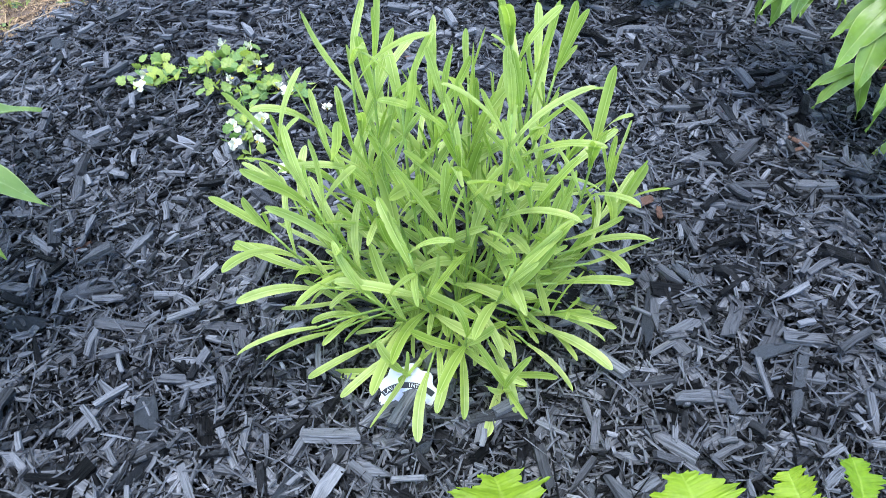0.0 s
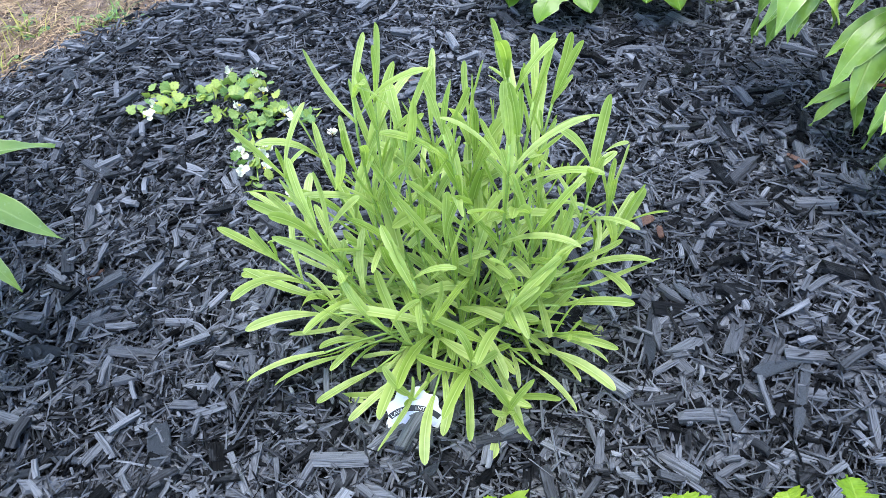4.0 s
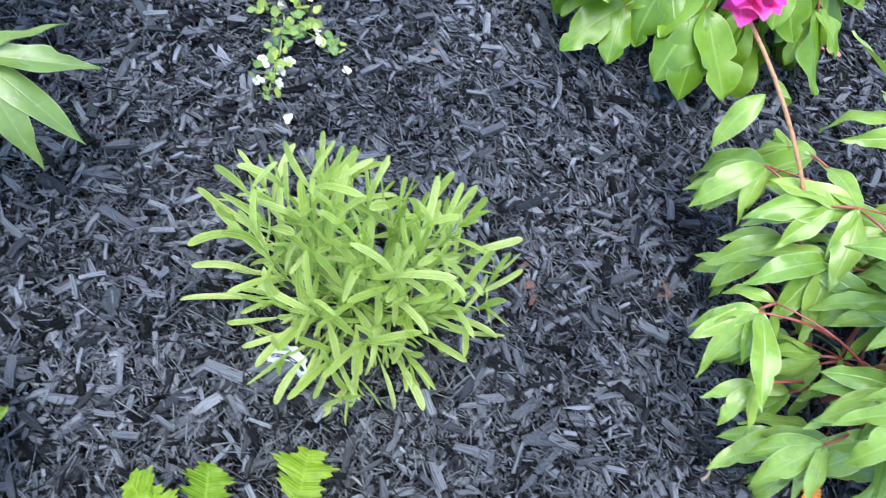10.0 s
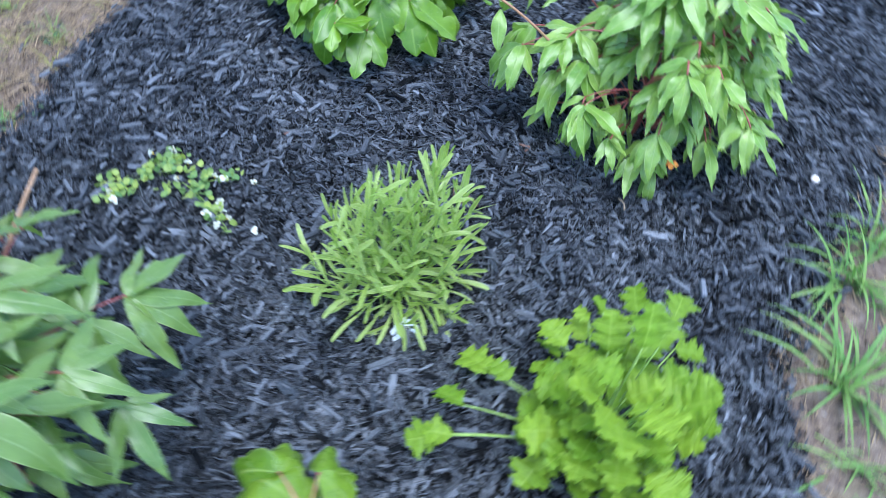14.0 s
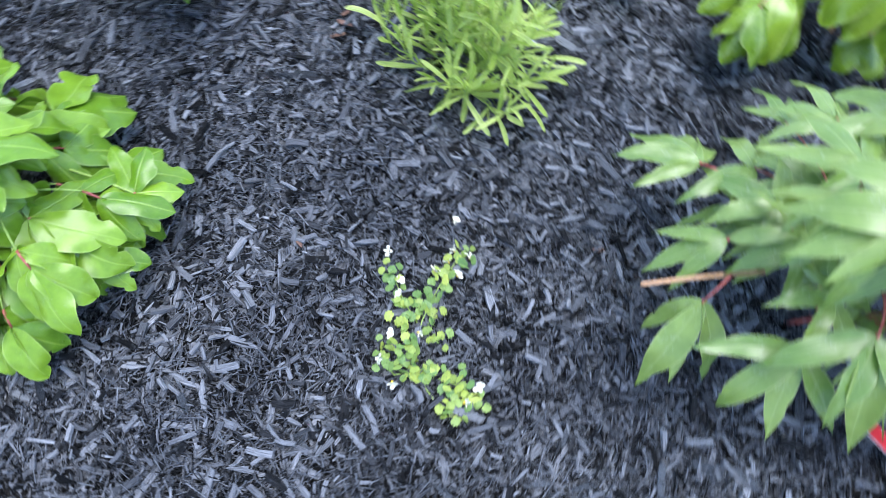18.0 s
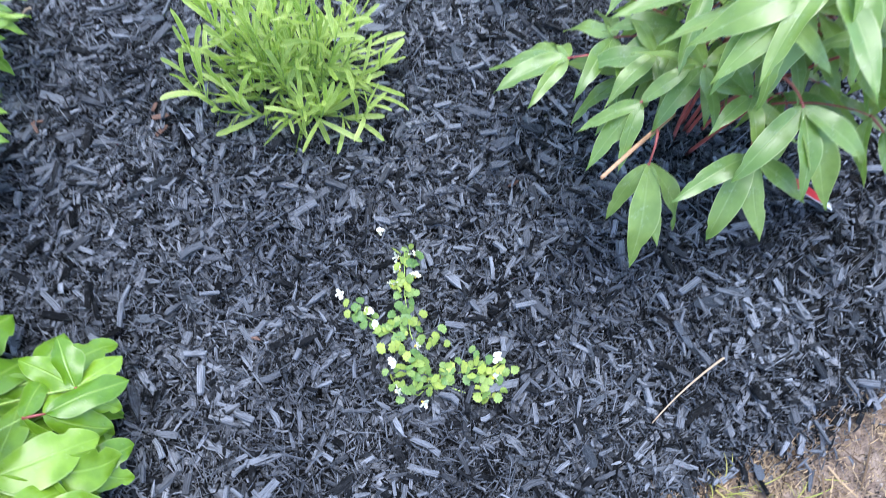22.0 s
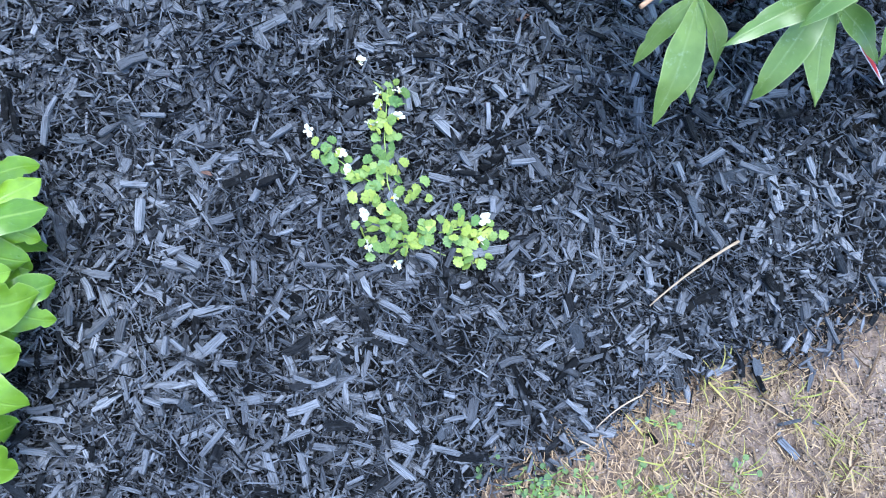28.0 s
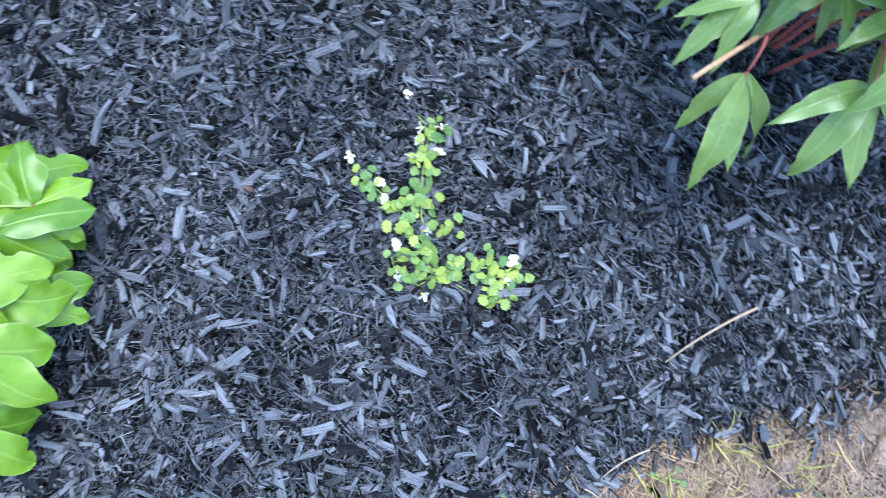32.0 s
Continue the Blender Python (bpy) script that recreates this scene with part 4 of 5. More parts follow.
for foot, hub, tips in (((-0.10, -0.25, 0.17), (-0.053, -0.180, 0.165), ((-0.092, -0.128, 0.09), (-0.094, -0.190, 0.08), (-0.108, -0.163, 0.07), (-0.043, -0.225, 0.12), (-0.030, -0.150, 0.11))),
                        ((-0.053, -0.180, 0.165), (-0.055, -0.140, 0.152), ((-0.091, -0.112, 0.09), (-0.060, -0.095, 0.09), (-0.030, -0.108, 0.10))),
                        ((-0.13, -0.30, 0.17), (-0.078, -0.248, 0.20), ((-0.094, -0.198, 0.15), (-0.037, -0.221, 0.17), (-0.010, -0.265, 0.18), (-0.050, -0.290, 0.14))),
                        ((-0.15, -0.31, 0.15), (-0.145, -0.267, 0.205), ((-0.124, -0.191, 0.13), (-0.153, -0.197, 0.12), (-0.202, -0.222, 0.11), (-0.189, -0.314, 0.12), (-0.152, -0.330, 0.14), (-0.205, -0.265, 0.12))),
                        ((-0.14, -0.32, 0.16), (-0.105, -0.321, 0.22), ((-0.030, -0.300, 0.19), (-0.028, -0.344, 0.18), (-0.060, -0.387, 0.17), (-0.110, -0.380, 0.16))),
                        ((-0.15, -0.34, 0.12), (-0.158, -0.381, 0.19), ((-0.090, -0.390, 0.15), (-0.098, -0.424, 0.13), (-0.182, -0.440, 0.12), (-0.215, -0.400, 0.11), (-0.150, -0.455, 0.11))),
                        ((-0.15, -0.34, 0.08), (-0.232, -0.357, 0.15), ((-0.205, -0.306, 0.10), (-0.262, -0.325, 0.09), (-0.246, -0.420, 0.09), (-0.285, -0.370, 0.09))),
                        ((-0.232, -0.357, 0.14), (-0.263, -0.376, 0.11), ((-0.290, -0.339, 0.05), (-0.296, -0.415, 0.05), (-0.318, -0.375, 0.05))),
                        ((-0.155, -0.31, 0.05), (-0.180, -0.245, 0.10), ((-0.215, -0.232, 0.05), (-0.215, -0.262, 0.05), (-0.170, -0.215, 0.05))),
                        ((-0.10, -0.25, 0.15), (-0.022, -0.160, 0.150), ((0.014, -0.166, 0.102), (0.002, -0.126, 0.104), (0.0, -0.205, 0.100)))):
    aimed_leaf(droop_plant, foot, hub, tips, droop_blades, r, BROWN_STEM, RED_STEM)


def rosette(plant, base, hub, length, count, blades, r, stem_mat, hub_mat):
    """A leaf whose leaflets spread all round the end of its stalk and arch down."""
    turn = r.uniform(0, 360)
    tips = []
    for k in range(count):
        a = radians(turn + 360 * k / count + r.normal(0, 9))
        reach_out = length * r.uniform(0.82, 1.08)
        tips.append((hub[0] + reach_out * math.cos(a), hub[1] + reach_out * math.sin(a), hub[2] - length * r.uniform(0.05, 0.70)))
    foot = tuple(np.array(base) + (np.array(hub) - base) * (0.45, 0.45, 0.55))
    return aimed_leaf(plant, foot, hub, tips, blades, r, stem_mat, hub_mat, rad=0.0017)


for hx, hy, hz, length, count in ((-0.286, 0.164, 0.405, 0.105, 7), (-0.305, 0.135, 0.335, 0.108, 7), (-0.278, 0.030, 0.330, 0.100, 7), (-0.360, 0.095, 0.375, 0.108, 8), (-0.345, -0.005, 0.325, 0.100, 7),
                                  (-0.225, 0.090, 0.300, 0.085, 6), (-0.375, 0.160, 0.335, 0.085, 6), (-0.425, 0.040, 0.310, 0.095, 7), (-0.245, -0.010, 0.275, 0.085, 6), (-0.320, 0.070, 0.390, 0.095, 6), (-0.230, 0.160, 0.270, 0.072, 6), (-0.265, 0.200, 0.285, 0.066, 6), (-0.195, 0.125, 0.235, 0.066, 6)):
    rosette(peony, (-0.31, 0.06, 0.0), (hx, hy, hz), length, count, peony_blades, r, RED_STEM, RED_STEM)

# the cut stub of a peony stem
child("cut_stem", tube("cut_stem", bow((-0.225, 0.17, 0.20), (-0.141, 0.274, 0.236), 0.004, 7), np.linspace(0.0024, 0.0020, 7), CUT_STEM, 7), peony, None, "cut end of a dry brown stem")


def ruffled_bloom(parent, centre, radius, seed):
    r = np.random.default_rng(seed)
    kinds = [leaf_mesh("petal", PETAL, 1.0, 0.8, droop=-0.9, fold=0.15, wave=0.16, blunt=0.6, widest=0.62, rise=0.0, n=9, k=7) for _ in range(3)]
    head = child("bloom", tube("bloom", bow((0, 0, -0.006), (0, 0, 0.006), 0, 4), (0.004, 0.008, 0.008, 0.003), GREEN_STEM, 8), parent, Matrix.Translation(centre), "full ruffled magenta bloom")
    for i in range(110):
        f = i / 109
        az = i * 137.5
        pitch = 5 + 80 * (f ** 0.9) + r.normal(0, 7)
        child("petal", kinds[i % 3], head, aim(tuple(np.array(centre) + (0, 0, 0.018 * f)), az, pitch - 22, r.normal(0, 18), radius * (1.0 - 0.45 * f) * r.uniform(0.85, 1.1)))


child("flower_stem", tube("flower_stem", bow((0.585, 0.215, 0.16), (0.455, 0.305, 0.275), 0.012, 8), np.linspace(0.0021, 0.0017, 8), BROWN_STEM, 7), pink_peony)
ruffled_bloom(pink_peony, (0.438, 0.315, 0.298), 0.036, 3)
for x, y, z, az in ((0.50, 0.275, 0.245, 40), (0.495, 0.275, 0.235, 230), (0.525, 0.25, 0.215, 60)):
    child("bract_leaf", young_blades[0], pink_peony, aim((x, y, z), az, -25, 0, 0.065))

# ---- lavender ----


def lavender(x0, y0):
    r = np.random.default_rng(44)
    plant = tagged(thing("lavender", x0, y0, 0.002), "young lavender plant with upright narrow yellow-green leaves", "lavender")
    kinds = [leaf_mesh("leaf", LAV, 1.0, r.uniform(0.098, 0.130), droop=r.uniform(-0.7, 0.9), fold=r.uniform(0.10, 0.45), spoon=True, twist=r.normal(0, 0.6), n=12, k=5, bend=r.normal(0, 0.09), stalk=0.14) for _ in range(16)]
    low = [leaf_mesh("leaf", LAV, 1.0, r.uniform(0.115, 0.15), droop=r.uniform(0.3, 1.0), fold=r.uniform(0.15, 0.45), spoon=True, twist=r.normal(0, 0.4), n=12, k=5, bend=r.normal(0, 0.1), stalk=0.12) for _ in range(8)]
    every = []
    base = np.array((x0, y0, 0.002))

    def leaf_at(p, d, up, size, rank, kind=kinds):
        every.append((rank, kind[r.integers(len(kind))], aim_way(tuple(p), d, up, size)))

    def shoot(end, rank, gap=0.018):
        """A stem from the crown that bends upright, with opposite pairs of leaves crossing each other up to its end."""
        end = np.array(end, float)
        out = np.array((end[0] - x0, end[1] - y0, 0))
        foot = base + 0.20 * out
        top = r.uniform(0.036, 0.050)
        way = end - foot
        high = np.linalg.norm(way)
        stop = end - way / high * top * 0.8
        pts = bow(foot, stop, -0.10 * np.linalg.norm(out), 10, out * 0.10 + r.normal(0, 0.006, 3) * (1, 1, 0))
        child("stem", tube("stem", pts, np.linspace(0.0013, 0.0008, 10), GREEN_STEM, 5), plant)
        turn, k = r.uniform(0, 360), 0
        s = 0.0
        while s < high * 0.78:
            at = 9 * max(0.0, 1 - s / max(1e-6, high - top * 0.8))
            j = min(8, int(at))
            p = pts[j] + (pts[j + 1] - pts[j]) * (at - j)
            axis = pts[j + 1] - pts[j]
            axis = axis / np.linalg.norm(axis)
            a1 = np.cross(axis, (0.3, 0.2, 0.93) if abs(axis[2]) < 0.95 else (1, 0, 0))
            a1 /= np.linalg.norm(a1)
            a2 = np.cross(axis, a1)
            u = s / high
            for side in (0, 180):
                if k > 3 and r.random() < 0.25:
                    continue
                ph = radians(turn + 90 * k + side + r.normal(0, 14))
                offs = a1 * math.cos(ph) + a2 * math.sin(ph)
                opening = radians(min(95, 14 + 66 * u + r.normal(0, 10) + 3 * k))
                d = axis * math.cos(opening) + offs * math.sin(opening) + r.normal(0, 0.09, 3)
                if p[2] < 0.03 and d[2] < -0.1:
                    d[2] = 0.02
                size = (top if k == 0 else r.uniform(0.042, 0.066)) * (1.0 - 0.35 * max(0, u - 0.4))
                leaf_at(p, d, -offs * 0.8 + np.array((0, 0, 0.3)), size, rank + k * 0.1 + r.random() * 0.05, low if r.random() < 0.16 else kinds)
                if r.random() < 0.5:
                    leaf_at(p, axis * 0.8 + offs * 0.35 + r.normal(0, 0.15, 3), -offs, size * r.uniform(0.35, 0.55), rank + 3 + r.random())
            s += gap * r.uniform(0.8, 1.3) * (1 + 0.35 * k)
            k += 1

    for end in ((0.163, 0.080, 0.244), (0.174, 0.090, 0.242), (0.209, 0.099, 0.215), (0.258, 0.071, 0.255), (0.278, 0.090, 0.221), (0.294, 0.099, 0.216), (0.316, 0.062, 0.186),
                (0.359, 0.080, 0.113), (0.356, 0.120, 0.103), (0.105, 0.071, 0.207), (0.072, 0.080, 0.121), (0.236, 0.108, 0.205), (0.190, 0.062, 0.232), (0.215, 0.053, 0.231),
                (0.253, 0.034, 0.234), (0.120, 0.044, 0.181), (0.131, 0.090, 0.200), (0.140, 0.165, 0.130), (0.172, 0.165, 0.140), (0.263, 0.168, 0.130), (0.082, 0.138, 0.100), (0.325, 0.140, 0.110)):
        shoot(end, 0)
    for i in range(24):
        u = (i + 0.5) / 24
        az = radians(i * 137.508 + r.normal(0, 8))
        far = 0.128 * math.sqrt(u) * r.uniform(0.8, 1.05)
        shoot((x0 + far * math.cos(az), y0 + far * math.sin(az), (0.205 - 0.135 * u ** 1.2) * r.uniform(0.72, 1.0)), 1)
    for tip in ((0.057, 0.104, 0.05), (0.083, 0.022, 0.024), (0.115, 0.0, 0.02), (0.138, -0.016, 0.02), (0.174, -0.050, 0.030), (0.212, -0.036, 0.020), (0.249, -0.030, 0.014), (0.310, -0.012, 0.022),
                (0.309, 0.004, 0.034), (0.350, 0.068, 0.06), (0.357, 0.054, 0.05), (0.285, -0.020, 0.014), (0.198, -0.032, 0.020), (0.075, 0.004, 0.06), (0.075, 0.040, 0.075), (0.330, 0.03, 0.05), (0.24, -0.01, 0.05), (0.16, -0.005, 0.05)):
        tip = np.array(tip) + (0, 0, 0.007)
        out = tip - (base + np.array((0, 0, 0.035)))
        d = out / np.linalg.norm(out)
        size = r.uniform(0.044, 0.056)
        p = tip - d * size * 0.96
        child("stem", tube("stem", bow(base + np.array((0, 0, 0.012)), p, 0.008, 6), np.linspace(0.0012, 0.0008, 6), GREEN_STEM, 5), plant)
        leaf_at(p, d + np.array((0, 0, 0.25)), (0, 0, 1), size, 0, low)
        for side in (-1, 1):
            leaf_at(p * 0.7 + base * 0.3 + np.array((0, 0, 0.008)), d + side * 0.5 * np.array((-d[1], d[0], 0.2)) + np.array((0, 0, 0.35)), (0, 0, 1), size * r.uniform(0.45, 0.7), 0.5, low)
    every.sort(key=lambda e: e[0])
    for _, me, m in every[:300]:
        child("leaf", me, plant, m)
    tagged(child("inner_foliage", joined("inner_foliage", [(me, m) for _, me, m in every[300:]], LAV_INNER), plant), kind="stuff")
    return plant


lavender(0.216, 0.064)

# ---- lime geranium ----


def lobed_leaf(mat, r, n=64):
    """A leaf cut along both sides into toothed lobes, about one unit long."""
    t = np.linspace(0, 1, n)
    env = 0.56 * (np.clip(t, 1e-4, 1) / 0.42) ** 0.55 * (np.clip(1.02 - t, 1e-4, 1) / 0.58) ** 0.62
    s = np.linspace(-1, 1, 7)
    halves = []
    for side in range(2):
        lobes = 0.42 + (0.46 + 0.14 * np.sin(t * 7 + r.uniform(0, 6))) * np.abs(np.sin(math.pi * (2.45 * t ** r.uniform(0.75, 1.1) + r.normal(0, 0.1)))) ** 0.7
        saw = 1 + 0.15 * (2 * np.abs((t ** r.uniform(0.8, 1.2) * 9 + r.uniform(0, 1)) % 1 - 0.5) - 0.5) * 2
        halves.append(np.maximum(env * lobes * saw, 0.02))
    off = np.where(s[None] < 0, halves[0][:, None], halves[1][:, None]) * s[None]
    ruffle = r.normal(0, 0.03, (n, 7)) * np.abs(s)[None]
    z = -0.22 * t[:, None] ** 2 + 0.05 * np.sin(t * 19 + r.uniform(0, 6))[:, None] * np.abs(s)[None] + 0.16 * np.abs(off) + ruffle
    P = np.stack([t[:, None] + 0.30 * np.abs(off) - 0.1 * off * off, off, z], -1)
    UV = np.stack([np.repeat(t[:, None], 7, 1), np.repeat(s[None], n, 0)], -1)
    return grid_mesh("leaf", P, UV, mat)


def geranium():
    r = np.random.default_rng(9)
    cx, cy = 0.302, -0.258
    plant = tagged(thing("scented_geranium", cx, cy, -0.006), "small geranium with deeply cut lime green leaves", "geranium")
    kinds = [lobed_leaf(LIME, r) for _ in range(6)]
    arms = []
    for i in range(52):
        f = (i + 0.5) / 52
        az, lean = i * 137.5, 3 + 50 * f
        L = (0.235 - 0.135 * f) * r.uniform(0.50, 1.02)
        arms.append((cx + math.cos(radians(az)) * math.sin(radians(lean)) * L, cy + math.sin(radians(az)) * math.sin(radians(lean)) * L, max(0.02, math.cos(radians(lean)) * L), az, 48 - lean * 0.6 + r.normal(0, 14), r.uniform(0.036, 0.054)))
    for i in range(30):
        az, out = i * 137.5 + 40, 0.075 * math.sqrt((i + 0.5) / 30)
        arms.append((cx + out * math.cos(radians(az)), cy + out * math.sin(radians(az)), 0.132 - 0.9 * out + r.normal(0, 0.012), az, 20 + r.normal(0, 16), r.uniform(0.034, 0.046)))
    arms += [(0.130, -0.165, 0.062, 163, -8, 0.042), (0.165, -0.155, 0.085, 115, -8, 0.040), (0.14, -0.175, 0.066, 140, 5, 0.036), (0.228, -0.128, 0.055, 110, -10, 0.050), (0.305, -0.165, 0.115, 78, 5, 0.042), (0.285, -0.195, 0.185, 80, 35, 0.040), (0.318, -0.190, 0.170, 70, 30, 0.040), (0.345, -0.185, 0.165, 60, 25, 0.036), (0.25, -0.19, 0.16, 110, 30, 0.036),
             (0.46, -0.20, 0.10, 15, 5, 0.042), (0.44, -0.23, 0.085, -40, 0, 0.04), (0.30, -0.165, 0.09, 80, -12, 0.036), (0.340, -0.165, 0.095, 75, 0, 0.036), (0.375, -0.180, 0.105, 60, 5, 0.038), (0.235, -0.155, 0.075, 95, -5, 0.034), (0.41, -0.175, 0.12, 50, 5, 0.040), (0.319, -0.140, 0.090, 85, 12, 0.020), (0.352, -0.151, 0.112, 88, 12, 0.022), (0.371, -0.153, 0.122, 80, 14, 0.023), (0.29, -0.40, 0.05, -95, -10, 0.04), (0.25, -0.36, 0.075, -110, 0, 0.04)]
    for x, y, z, az, pitch, size in [a for a in arms if a[1] < -0.235 or a[2] < 0.135]:
        foot = (cx + (x - cx) * 0.12, cy + (y - cy) * 0.12, 0.0)
        reach(foot, (x, y, z), GREEN_STEM, plant, 0.0014, 0.012, "stalk")
        child("leaf", kinds[r.integers(6)], plant, aim((x, y, z), az + r.normal(0, 10), pitch, r.normal(0, 15), size))
    return plant


geranium()

# ---- trailing bacopa ----


def round_leaf(mat, r, n=45):
    """A small fan-shaped leaf with a toothed rim, about one unit long."""
    th = np.linspace(-math.pi, math.pi, n)
    saw = 2 * np.abs((th * 10 / (2 * math.pi) + 0.5) % 1 - 0.5)
    rad = 0.5 * (1 + 0.26 * (saw - 0.5) * (np.cos(th) > -0.55) - 0.42 * np.exp(-((np.abs(th) - math.pi) / 0.7) ** 2)) * (1 + r.normal(0, 0.03, n))
    rows = np.linspace(0.05, 1, 4)
    P = np.zeros((4, n, 3))
    tilt = r.uniform(0.02, 0.16)
    for i, k in enumerate(rows):
        P[i, :, 0], P[i, :, 1] = 0.42 + rad * k * np.cos(th), rad * k * np.sin(th)
        P[i, :, 2] = tilt * k * k * np.cos(2 * th) - 0.08 * k * k + 0.22 * np.abs(rad * k * np.sin(th)) + r.normal(0, 0.014, n) * k
    P[:, -1] = P[:, 0]
    UV = np.stack([np.repeat(rows[:, None], n, 1), np.repeat(np.sin(th)[None], 4, 0)], -1)
    return grid_mesh("leaf", P, UV, mat)


PETAL_SMALL = leaf_mesh("petal", WHITE, 1.0, 0.78, droop=0.9, fold=0.2, wave=0.10, blunt=0.7, widest=0.6, rise=0.45, n=7, k=5)


def small_flower(parent, place, az, tilt, size, name="flower"):
    m = aim(place, az, tilt)
    f = child(name, tube(name, bow((0, 0, -0.002), (0, 0, 0.0015), 0, 4), (0.0006, 0.0011, 0.0013, 0.0006), YELLOW, 6), parent, m)
    for k in range(5):
        child("petal", PETAL_SMALL, f, m @ aim((0, 0, 0.0005), 72 * k + 9 * math.sin(k * 5 + az), 18 + 22 * math.sin(k * 3.1 + az), 14 * math.sin(k + az), size * (1 + 0.16 * math.sin(2.3 * k + az))))
    return f


def bacopa():
    r = np.random.default_rng(15)
    plant = tagged(thing("trailing_bacopa", -0.009, 0.437, -0.010), "small trailing bacopa with white flowers spread on the mulch", "bacopa")
    kinds = [round_leaf(BACOPA, r) for _ in range(8)]
    for way in (((-0.009, 0.437), (0.007, 0.411), (0.024, 0.379), (0.036, 0.333), (0.043, 0.278)), ((0.024, 0.385), (0.055, 0.376), (0.088, 0.360)), ((0.010, 0.405), (0.0, 0.392), (-0.010, 0.387)),
                ((-0.009, 0.437), (-0.035, 0.420), (-0.062, 0.410), (-0.084, 0.410)), ((-0.02, 0.435), (-0.05, 0.442), (-0.076, 0.440)), ((-0.005, 0.43), (0.02, 0.428), (0.038, 0.434)), ((-0.005, 0.437), (0.006, 0.45), (0.022, 0.449))):
        pts = [(x, y, -0.012 + 0.009 * min(1, k / 1.5)) for k, (x, y) in enumerate(way)]
        fine_pts = np.vstack([bow(a, b, 0.003, 5)[:-1] for a, b in zip(pts[:-1], pts[1:])] + [np.array(pts[-1:])])
        child("stem", tube("stem", fine_pts, np.linspace(0.0010, 0.0006, len(fine_pts)), GREEN_STEM, 5), plant)
    spots = ((0.043, 0.276), (0.031, 0.293), (0.043, 0.316), (0.035, 0.324), (0.035, 0.351), (0.020, 0.364), (0.046, 0.370), (0.053, 0.384), (0.032, 0.374), (0.010, 0.386), (0.040, 0.398), (0.092, 0.356),
             (0.085, 0.367), (-0.008, 0.387), (0.024, 0.409), (0.028, 0.429), (0.012, 0.417), (0.039, 0.434), (0.001, 0.422), (0.021, 0.447), (0.001, 0.442), (-0.013, 0.437), (-0.026, 0.420), (-0.041, 0.413),
             (-0.058, 0.405), (-0.073, 0.414), (-0.085, 0.411), (-0.059, 0.424), (-0.071, 0.443), (-0.075, 0.438), (-0.018, 0.429), (0.062, 0.377))
    for x, y in spots:
        z = r.uniform(-0.007, 0.004)
        az = r.uniform(0, 360)
        for k in range(5):
            size = r.uniform(0.0130, 0.0170) if k == 0 else r.uniform(0.0085, 0.0132)
            a = az + k * 115 + r.normal(0, 20)
            p = (x + math.cos(radians(a)) * (0.0026 * k - size * 0.45 * (k == 0)), y + math.sin(radians(a)) * (0.0026 * k - size * 0.45 * (k == 0)), z + 0.0015 * k + r.normal(0, 0.002))
            child("leaf", kinds[r.integers(8)], plant, aim((p[0], p[1], max(-0.009, p[2])), a, r.uniform(-12, 55), r.normal(0, 28), size))
    for x, y in ((0.050, 0.288), (0.030, 0.283), (0.046, 0.304), (0.026, 0.311), (0.052, 0.324), (0.075, 0.361), (0.065, 0.373), (0.016, 0.395), (0.040, 0.416), (0.032, 0.451), (0.001, 0.459), (-0.081, 0.398), (-0.078, 0.422)):
        small_flower(plant, (x, y, r.uniform(0.002, 0.009)), r.uniform(0, 360), r.uniform(15, 70), r.uniform(0.0060, 0.0084))
    return plant


bacopa()
for x, y in ((0.078, 0.254), (0.114, 0.339)):
    fz = float(height(np.array(x), np.array(y))) + 0.009
    fl = tagged(thing("fallen_flower", x, y, fz), "fallen white flower lying on the mulch", "flower", "fallen flowers")
    small_flower(fl, (x, y, fz + 0.001), 40 if y < 0.3 else 200, 25, 0.0075)

# ---- plant tags ----


def plate(name, outline, thick, mat):
    """A flat plate with the given outline in x and y, standing on the xy plane."""
    bm = bmesh.new()
    f = bm.faces.new([bm.verts.new((x, y, 0)) for x, y in outline])
    bm.normal_update()
    e = bmesh.ops.extrude_face_region(bm, geom=[f])
    bmesh.ops.translate(bm, verts=[v for v in e["geom"] if isinstance(v, bmesh.types.BMVert)], vec=(0, 0, thick))
    bmesh.ops.recalc_face_normals(bm, faces=bm.faces)
    me = bpy.data.meshes.new(name)
    bm.to_mesh(me)
    bm.free()
    me.materials.append(mat)
    return me


def arc_band(r0, r1, a0, a1, n=12):
    a = np.radians(np.linspace(a0, a1, n))
    return [(r1 * math.cos(t), r1 * math.sin(t)) for t in a] + [(r0 * math.cos(t), r0 * math.sin(t)) for t in a[::-1]]


def letters(text, size, mat, parent, m, name="lettering"):
    c = bpy.data.curves.new(name, "FONT")
    c.body, c.size, c.extrude, c.align_x = text, size, 0.00004, "CENTER"
    tmp = bpy.data.objects.new(name, c)
    scene.collection.objects.link(tmp)
    me = bpy.data.meshes.new_from_object(tmp)
    bpy.data.objects.remove(tmp)
    me.materials.clear()
    me.materials.append(mat)
    return child(name, me, parent, m)


